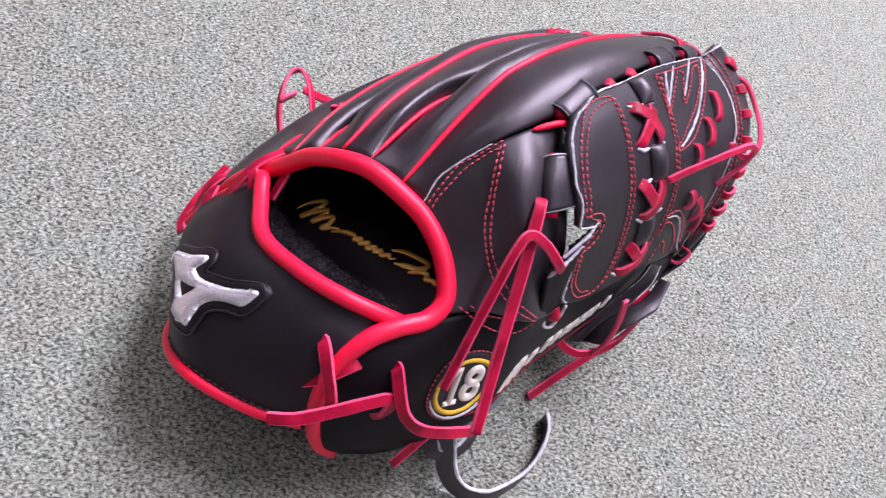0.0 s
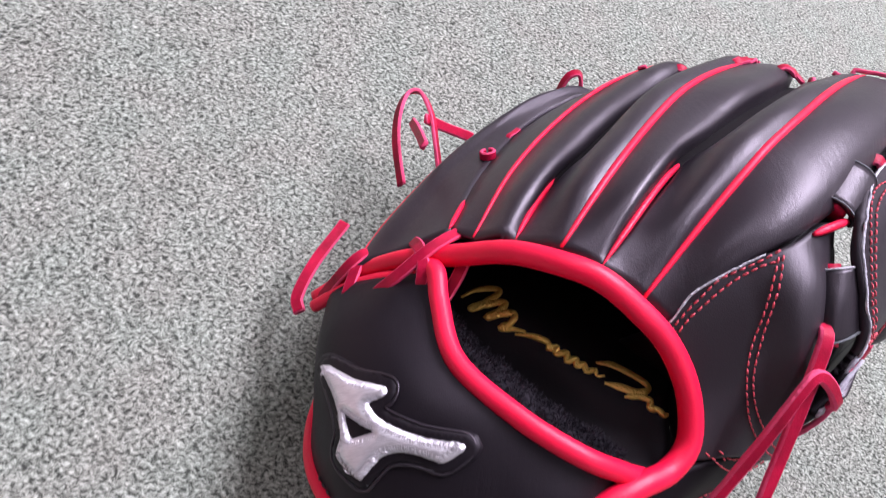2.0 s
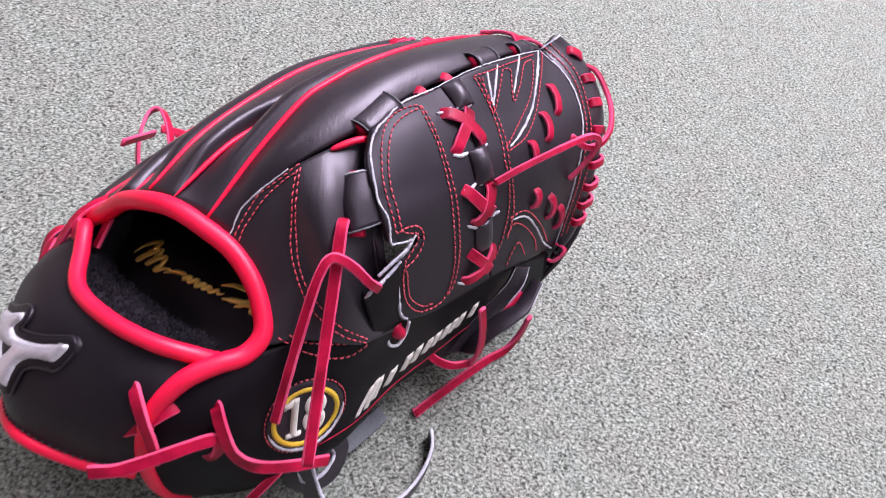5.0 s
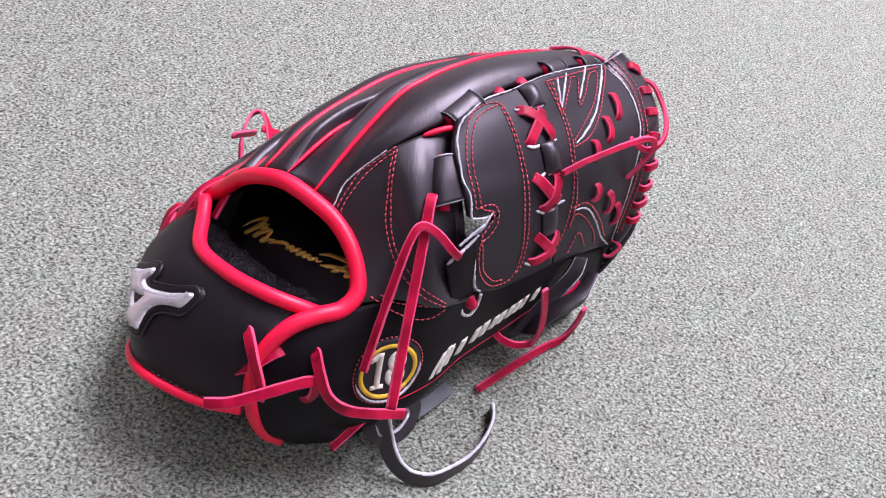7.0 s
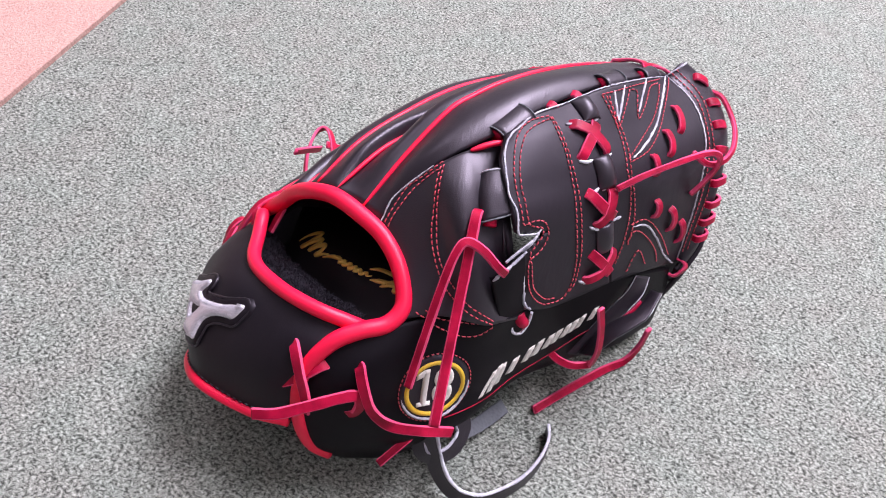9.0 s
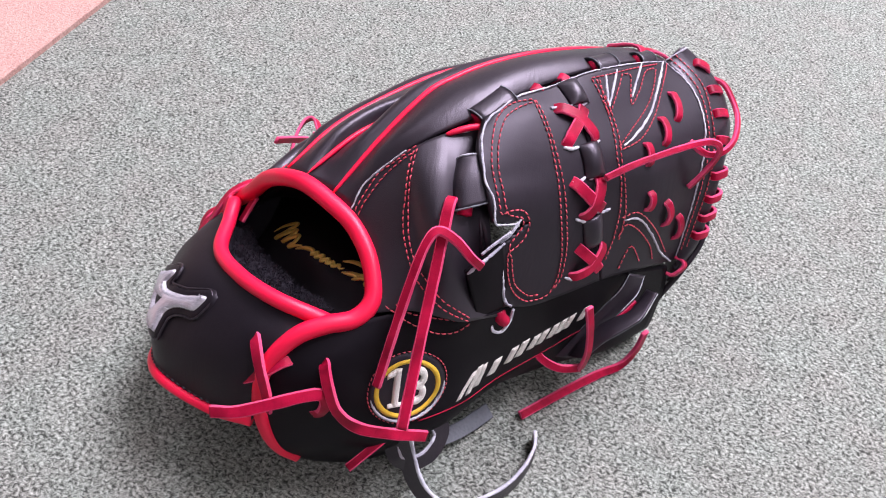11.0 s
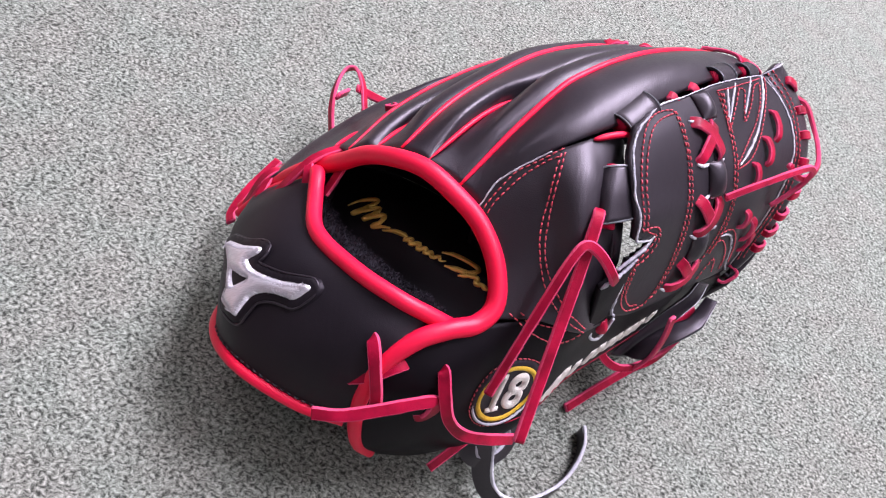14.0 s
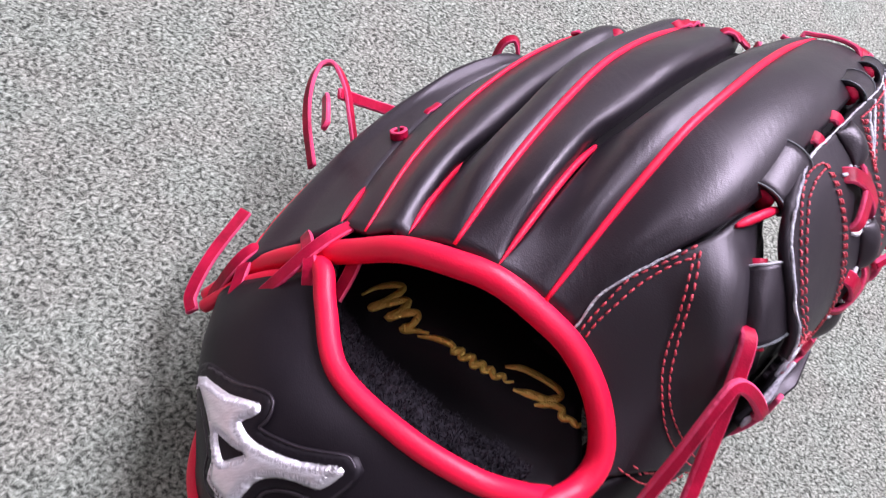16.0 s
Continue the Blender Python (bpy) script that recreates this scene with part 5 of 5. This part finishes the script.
for stroke, width in (([(0.0902, 0.3137, 0.0674), (0.0949, 0.3160, 0.0702), (0.1007, 0.3163, 0.0734), (0.1025, 0.3145, 0.0747), (0.0974, 0.3105, 0.0726), (0.0921, 0.3085, 0.0687), (0.0975, 0.3095, 0.0727), (0.1038, 0.3100, 0.0763), (0.1013, 0.3064, 0.0753), (0.0971, 0.3044, 0.0720), (0.1015, 0.3053, 0.0754), (0.1062, 0.3051, 0.0783), (0.1046, 0.3014, 0.0771), (0.1014, 0.3002, 0.0744), (0.1059, 0.2992, 0.0777), (0.1092, 0.2980, 0.0798)], 0.0030),
                      ([(0.1061, 0.2975, 0.0774), (0.1114, 0.2961, 0.0809), (0.1162, 0.2933, 0.0832), (0.1155, 0.2913, 0.0825), (0.1189, 0.2922, 0.0841), (0.1179, 0.2893, 0.0835), (0.1221, 0.2901, 0.0850), (0.1211, 0.2866, 0.0847), (0.1251, 0.2881, 0.0858), (0.1242, 0.2850, 0.0857), (0.1274, 0.2863, 0.0864), (0.1273, 0.2832, 0.0867), (0.1309, 0.2843, 0.0874), (0.1307, 0.2820, 0.0878), (0.1335, 0.2820, 0.0885)], 0.0025),
                      ([(0.1316, 0.2871, 0.0870), (0.1370, 0.2866, 0.0881), (0.1423, 0.2834, 0.0904), (0.1461, 0.2796, 0.0930), (0.1462, 0.2768, 0.0941), (0.1423, 0.2759, 0.0929), (0.1376, 0.2778, 0.0907), (0.1329, 0.2794, 0.0888)], 0.0030),
                      ([(0.1383, 0.2743, 0.0914), (0.1430, 0.2742, 0.0934), (0.1462, 0.2725, 0.0950), (0.1451, 0.2703, 0.0944), (0.1478, 0.2696, 0.0957), (0.1495, 0.2675, 0.0963), (0.1506, 0.2684, 0.0970), (0.1506, 0.2683, 0.0970)], 0.0025)):
    flourish(LINING_SKIN, stroke, width, GOLD, lining)

# ---- loose laces ----
FACE = (-0.1, -0.6, 0.8)
part("lace", thong([(0.178, 0.287, 0.140), (0.1765, 0.2805, 0.1420), (0.1757, 0.2650, 0.1285), (0.1740, 0.2400, 0.1050), (0.1723, 0.2132, 0.0795)], 0.0056, 0.0024, [(-0.2, -0.3, 0.9), FACE, (0.1, -0.8, 0.5)]), LACE, glove, "long loose red lace hanging over the thumb")
part("lace", thong([(0.1587, 0.2302, 0.0800), (0.1625, 0.2430, 0.1010), (0.1665, 0.2560, 0.1215), (0.1700, 0.2655, 0.1338), (0.1740, 0.2700, 0.1378), (0.1815, 0.2690, 0.1350), (0.1885, 0.2662, 0.1295), (0.1930, 0.2680, 0.1230)], 0.0048, 0.0026, [(-0.3, -0.7, 0.6), (-0.3, -0.6, 0.7), (-0.1, -0.5, 0.9), (0.4, -0.7, 0.5)]), LACE, glove, "bent red lace end beside the badge")
part("lace", thong([(0.137, 0.233, 0.086), (0.137, 0.230, 0.0900), (0.140, 0.2235, 0.084), (0.145, 0.2180, 0.075), (0.154, 0.2170, 0.0665), (0.167, 0.2205, 0.0590), (0.1823, 0.2275, 0.0485)], 0.0060, 0.002, [(-0.3, -0.5, 0.8), (-0.4, -0.6, 0.7), (-0.1, -0.6, 0.8), (0, -0.7, 0.7)]), LACE, glove, "red lace end coming out of the heel")
part("lace", thong([(0.124, 0.2325, 0.087), (0.119, 0.229, 0.0875), (0.111, 0.226, 0.0815), (0.103, 0.226, 0.075)], 0.0054, 0.002, (-0.4, -0.6, 0.7)), LACE, glove)
part("lace", thong([(0.1065, 0.239, 0.090), (0.1075, 0.234, 0.0935), (0.111, 0.226, 0.087), (0.115, 0.219, 0.076), (0.115, 0.217, 0.068)], 0.0062, 0.002, (-0.4, -0.6, 0.7)), LACE, glove)
part("lace", thong([(0.0925, 0.2122, 0.0685), (0.104, 0.2125, 0.0715), (0.117, 0.2155, 0.0765), (0.130, 0.2195, 0.0805), (0.137, 0.222, 0.080), (0.139, 0.222, 0.074), (0.137, 0.221, 0.067), (0.133, 0.221, 0.065)], 0.0062, 0.002, [(-0.3, -0.7, 0.6), (-0.3, -0.7, 0.6), (0.0, -0.7, 0.7), (0.7, -0.6, 0.3)]), LACE, glove, "red lace end with a curled tip at the heel")
for line in ([(0.0693, 0.3294, 0.0735), (0.0683, 0.3220, 0.0825), (0.0688, 0.3130, 0.0858), (0.0698, 0.3049, 0.0800)],
             [(0.0802, 0.3265, 0.0892), (0.0750, 0.3225, 0.0892), (0.0690, 0.3175, 0.0868), (0.0630, 0.3125, 0.0785), (0.0579, 0.3090, 0.0685)],
             [(0.0565, 0.3300, 0.0545), (0.0530, 0.3235, 0.0590), (0.0504, 0.3125, 0.0565)],
             [(0.0606, 0.3325, 0.0562), (0.0545, 0.3280, 0.0605), (0.0490, 0.3225, 0.0555), (0.0435, 0.3165, 0.0370)],
             [(0.0824, 0.3155, 0.0890), (0.0805, 0.3100, 0.0865), (0.0780, 0.3043, 0.0825)]):
    part("lace", thong(line, 0.0052, 0.0018, (-0.6, -0.1, 0.8)), LACE, glove)
for a, b in (((0.0693, 0.3298, 0.0735), (0.0693, 0.3287, 0.0748)), ((0.0576, 0.3086, 0.0682), (0.0584, 0.3096, 0.0694)), ((0.0805, 0.3270, 0.0892), (0.0798, 0.3260, 0.0892)), ((0.0433, 0.3160, 0.0365), (0.0440, 0.3170, 0.0380))):
    part("lace_tip", tube([a, b], 0.0009, 8, 6, 0.5), RAW, glove, "pale cut end of a lace")
part("lace", thong([(0.0395, 0.3175, 0.0260), (0.0385, 0.3255, 0.0240), (0.0435, 0.3400, 0.0270), (0.0535, 0.3580, 0.0320)], 0.0058, 0.002, (-0.5, -0.4, 0.8)), LACE, glove, "stiff red lace end standing out at the wrist")
hoop = [(0.094, 0.394, 0.036), (0.0905, 0.404, 0.041), (0.087, 0.417, 0.0445), (0.0815, 0.4275, 0.0450), (0.0755, 0.4265, 0.0430), (0.0725, 0.416, 0.0400), (0.073, 0.401, 0.0370), (0.077, 0.382, 0.034)]
part("lace", thong(hoop, 0.0056, 0.0018, [np.array(p) - (0.0825, 0.404, 0.034) for p in hoop], 70), LACE, glove, "looped red lace end behind the little finger")
part("lace", thong([(0.084, 0.413, 0.045), (0.096, 0.417, 0.038), (0.113, 0.421, 0.031)], 0.0056, 0.002, (-0.2, -0.4, 0.9)), LACE, glove)
part("lace", thong([(0.0795, 0.414, 0.0395), (0.0785, 0.405, 0.0470), (0.0765, 0.392, 0.0580), (0.0740, 0.376, 0.0710)], 0.0050, 0.002, (-0.8, -0.2, 0.5)), LACE, glove)
foot, up = snap(FINGER_SKIN, (0.1015, 0.3785, 0.0715))
a = unit(np.cross(up, np.array((0.6, 0.65, 0.0))))
b = np.cross(up, a)
spokes = [math.cos(w) * a + math.sin(w) * b for w in np.linspace(-0.5, 5.2, 12)]
part("lace", thong([foot + up * (0.0014 + 0.00005 * k) + p * (0.0029 - 0.00005 * k) for k, p in enumerate(spokes)], 0.0040, 0.0015, spokes, 48), LACE, glove, "tightly curled red lace stub")
part("lace", lace_on(FINGER_SKIN, [(0.1145, 0.3960, 0.0645), (0.1180, 0.4000, 0.0645), (0.1212, 0.4045, 0.0640)], 0.0026, 0.0012, lift=0.0006, sink=0.0008), LACE, glove)
part("lace", thong([(0.160, 0.458, 0.034), (0.161, 0.463, 0.046), (0.166, 0.464, 0.050), (0.170, 0.461, 0.044), (0.172, 0.458, 0.034)], 0.0054, 0.002, [(-1, 0, 0.2), (0, 0.2, 1), (1, 0, 0.2)]), LACE, glove)

# ---- straps and laces under the thumb ----
part("lace", thong([(0.2297, 0.2705, 0.0032), (0.250, 0.2875, 0.0032), (0.271, 0.304, 0.003), (0.283, 0.311, 0.005), (0.289, 0.316, 0.015), (0.290, 0.318, 0.030)], 0.0056, 0.0024, [(0.3, -0.4, 0.9), (0.3, -0.5, 0.8), (0.7, -0.6, 0.3)]), LACE, glove, "loose red lace end lying on the carpet")
part("lace", thong([(0.2284, 0.2853, 0.0442), (0.235, 0.2835, 0.0385), (0.244, 0.2835, 0.0345), (0.2545, 0.2865, 0.0335)], 0.0050, 0.002, (0.4, -0.7, 0.5)), LACE, glove)
part("lace", thong([(0.2545, 0.2865, 0.0325), (0.2545, 0.2855, 0.0480), (0.2515, 0.2865, 0.0660), (0.2475, 0.2890, 0.0805)], 0.0050, 0.002, (0.6, -0.7, 0.3)), LACE, glove)
STRAP_ENDS = (([(0.2686, 0.3180, 0.0755), (0.2659, 0.3132, 0.0680), (0.2606, 0.3092, 0.0590), (0.2536, 0.3035, 0.0490), (0.2411, 0.2918, 0.0320)],
               [(0.2775, 0.3223, 0.0710), (0.2758, 0.3159, 0.0640), (0.2711, 0.3106, 0.0585), (0.2660, 0.3059, 0.0530), (0.2551, 0.2983, 0.0430), (0.2508, 0.2926, 0.0320)], (0.00020, 0.30), (0.00032, 0.42)),
              ([(0.2816, 0.3197, 0.0630), (0.2768, 0.3120, 0.0590), (0.2722, 0.3064, 0.0570), (0.2654, 0.3036, 0.0545), (0.2540, 0.2969, 0.0465), (0.2486, 0.2918, 0.0340)],
               [(0.2856, 0.3165, 0.0655), (0.2793, 0.3037, 0.0605), (0.2757, 0.3000, 0.0590), (0.2671, 0.2942, 0.0550), (0.2619, 0.2916, 0.0510), (0.2545, 0.2872, 0.0410)], (0.00055, 0.60), (0.00028, 0.30)))
for upper, lower, *cuts in STRAP_ENDS:
    g = sheet([upper, [tuple(p) for p in (smooth(upper, 6) + smooth(lower, 6)) / 2 + (-0.0003, -0.0007, 0.0005)], lower], 40, 9)
    st = part("strap", solid(g, 0.0016, flip=normals(g)[20, 4][1] > 0), BLACK, glove, "folded black leather strap end with a pale cut edge")
    for rim, (r, share) in zip((g[:, 0], g[:, -1]), cuts):
        k = int(40 * share)
        part("raw_edge", tube(rim[:k], r, 40, 6, 0.4, wobble=0.4), RAW, st)
        part("raw_edge", tube(rim[k - 1:], 0.00020, 40, 6, wobble=0.4), SUEDE, st)
part("lace", thong([(0.2775, 0.3150, 0.0575), (0.2725, 0.3100, 0.0535), (0.2670, 0.3062, 0.0500), (0.2600, 0.3010, 0.0440)], 0.0048, 0.0016, (0.1, -0.8, 0.6)), LACE, glove)


def edged_strap(line, width, ups, label, sign, r, n=80):
    """A leather strap whose one long edge shows the pale cut leather."""
    st = part("strap", strip(line, width, 0.0020, ups, n), BLACK, glove, label)
    c = smooth(line, n)
    t = unit(np.gradient(c, axis=0))
    u = np.array(ups, float)
    s = np.linspace(0, len(u) - 1, n)
    nrm = np.stack([np.interp(s, range(len(u)), u[:, j]) for j in range(3)], 1)
    nrm = unit(nrm - t * np.sum(nrm * t, 1, keepdims=True))
    rim = c + np.cross(t, nrm) * sign * width * 0.5
    part("raw_edge", tube(rim, r, n, 6, wobble=0.3), RAW, st)


band = [(0.1715, 0.2290, 0.0420), (0.1755, 0.2240, 0.0290), (0.1810, 0.2190, 0.0160), (0.1880, 0.2155, 0.0080), (0.1950, 0.2135, 0.0058), (0.206, 0.2145, 0.0052), (0.222, 0.225, 0.0050), (0.232, 0.237, 0.0050), (0.2375, 0.250, 0.0050), (0.2375, 0.2595, 0.0050)]
OUTER = [(-0.45, -0.75, 0.45), (-0.5, -0.8, 0.35), (-0.4, -0.9, 0.3), (-0.1, -1, 0.2), (0.5, -0.8, 0.1), (0.8, -0.5, 0.1), (1, -0.2, 0.1)]
edged_strap(band, 0.0098, OUTER, "loose black leather strap curling on the carpet, pale cut edge", -1, 0.0010)
edged_strap([(0.166, 0.232, 0.036), (0.170, 0.2245, 0.0270), (0.1780, 0.2240, 0.0250), (0.1860, 0.2295, 0.0270), (0.1895, 0.2380, 0.0330), (0.185, 0.241, 0.042)], 0.0085, [(-0.6, -0.7, 0.3), (-0.3, -0.9, 0.2), (0.4, -0.9, 0.2), (0.9, -0.4, 0.2)], "short black leather loop under the badge, pale cut edge", -1, 0.0009, 50)
part("tag", strip([(0.190, 0.246, 0.012), (0.200, 0.256, 0.006), (0.213, 0.270, 0.004)], 0.0085, 0.0016, (0.1, -0.5, 0.8)), SUEDE, glove, "grey suede strap tongue")
part("lace", thong([(0.169, 0.231, 0.044), (0.160, 0.2225, 0.039), (0.1500, 0.2130, 0.0335)], 0.0046, 0.002, (-0.3, -0.6, 0.7)), LACE, glove)

# ---- pink carpet strip and tile joint ----
d = unit(np.array((0.031, 0.135)))
q = np.array((-0.1415, 0.510))
nn = np.array((-d[1], d[0]))
bm = bmesh.new()
low = [bm.verts.new((*p, 0.0)) for p in (q - d * 2.5, q + d * 3.0, q + d * 3.0 + nn * 0.9, q - d * 2.5 + nn * 0.9)]
bm.faces.new(low)
ext = bmesh.ops.extrude_face_region(bm, geom=bm.faces[:])
bmesh.ops.translate(bm, verts=[e for e in ext["geom"] if isinstance(e, bmesh.types.BMVert)], vec=(0, 0, 0.004))
bmesh.ops.recalc_face_normals(bm, faces=bm.faces)
tagged(part("carpet_strip", bm, PINK, shade=False), "pale pink carpet strip laid on the floor", "carpet", kind="structure")
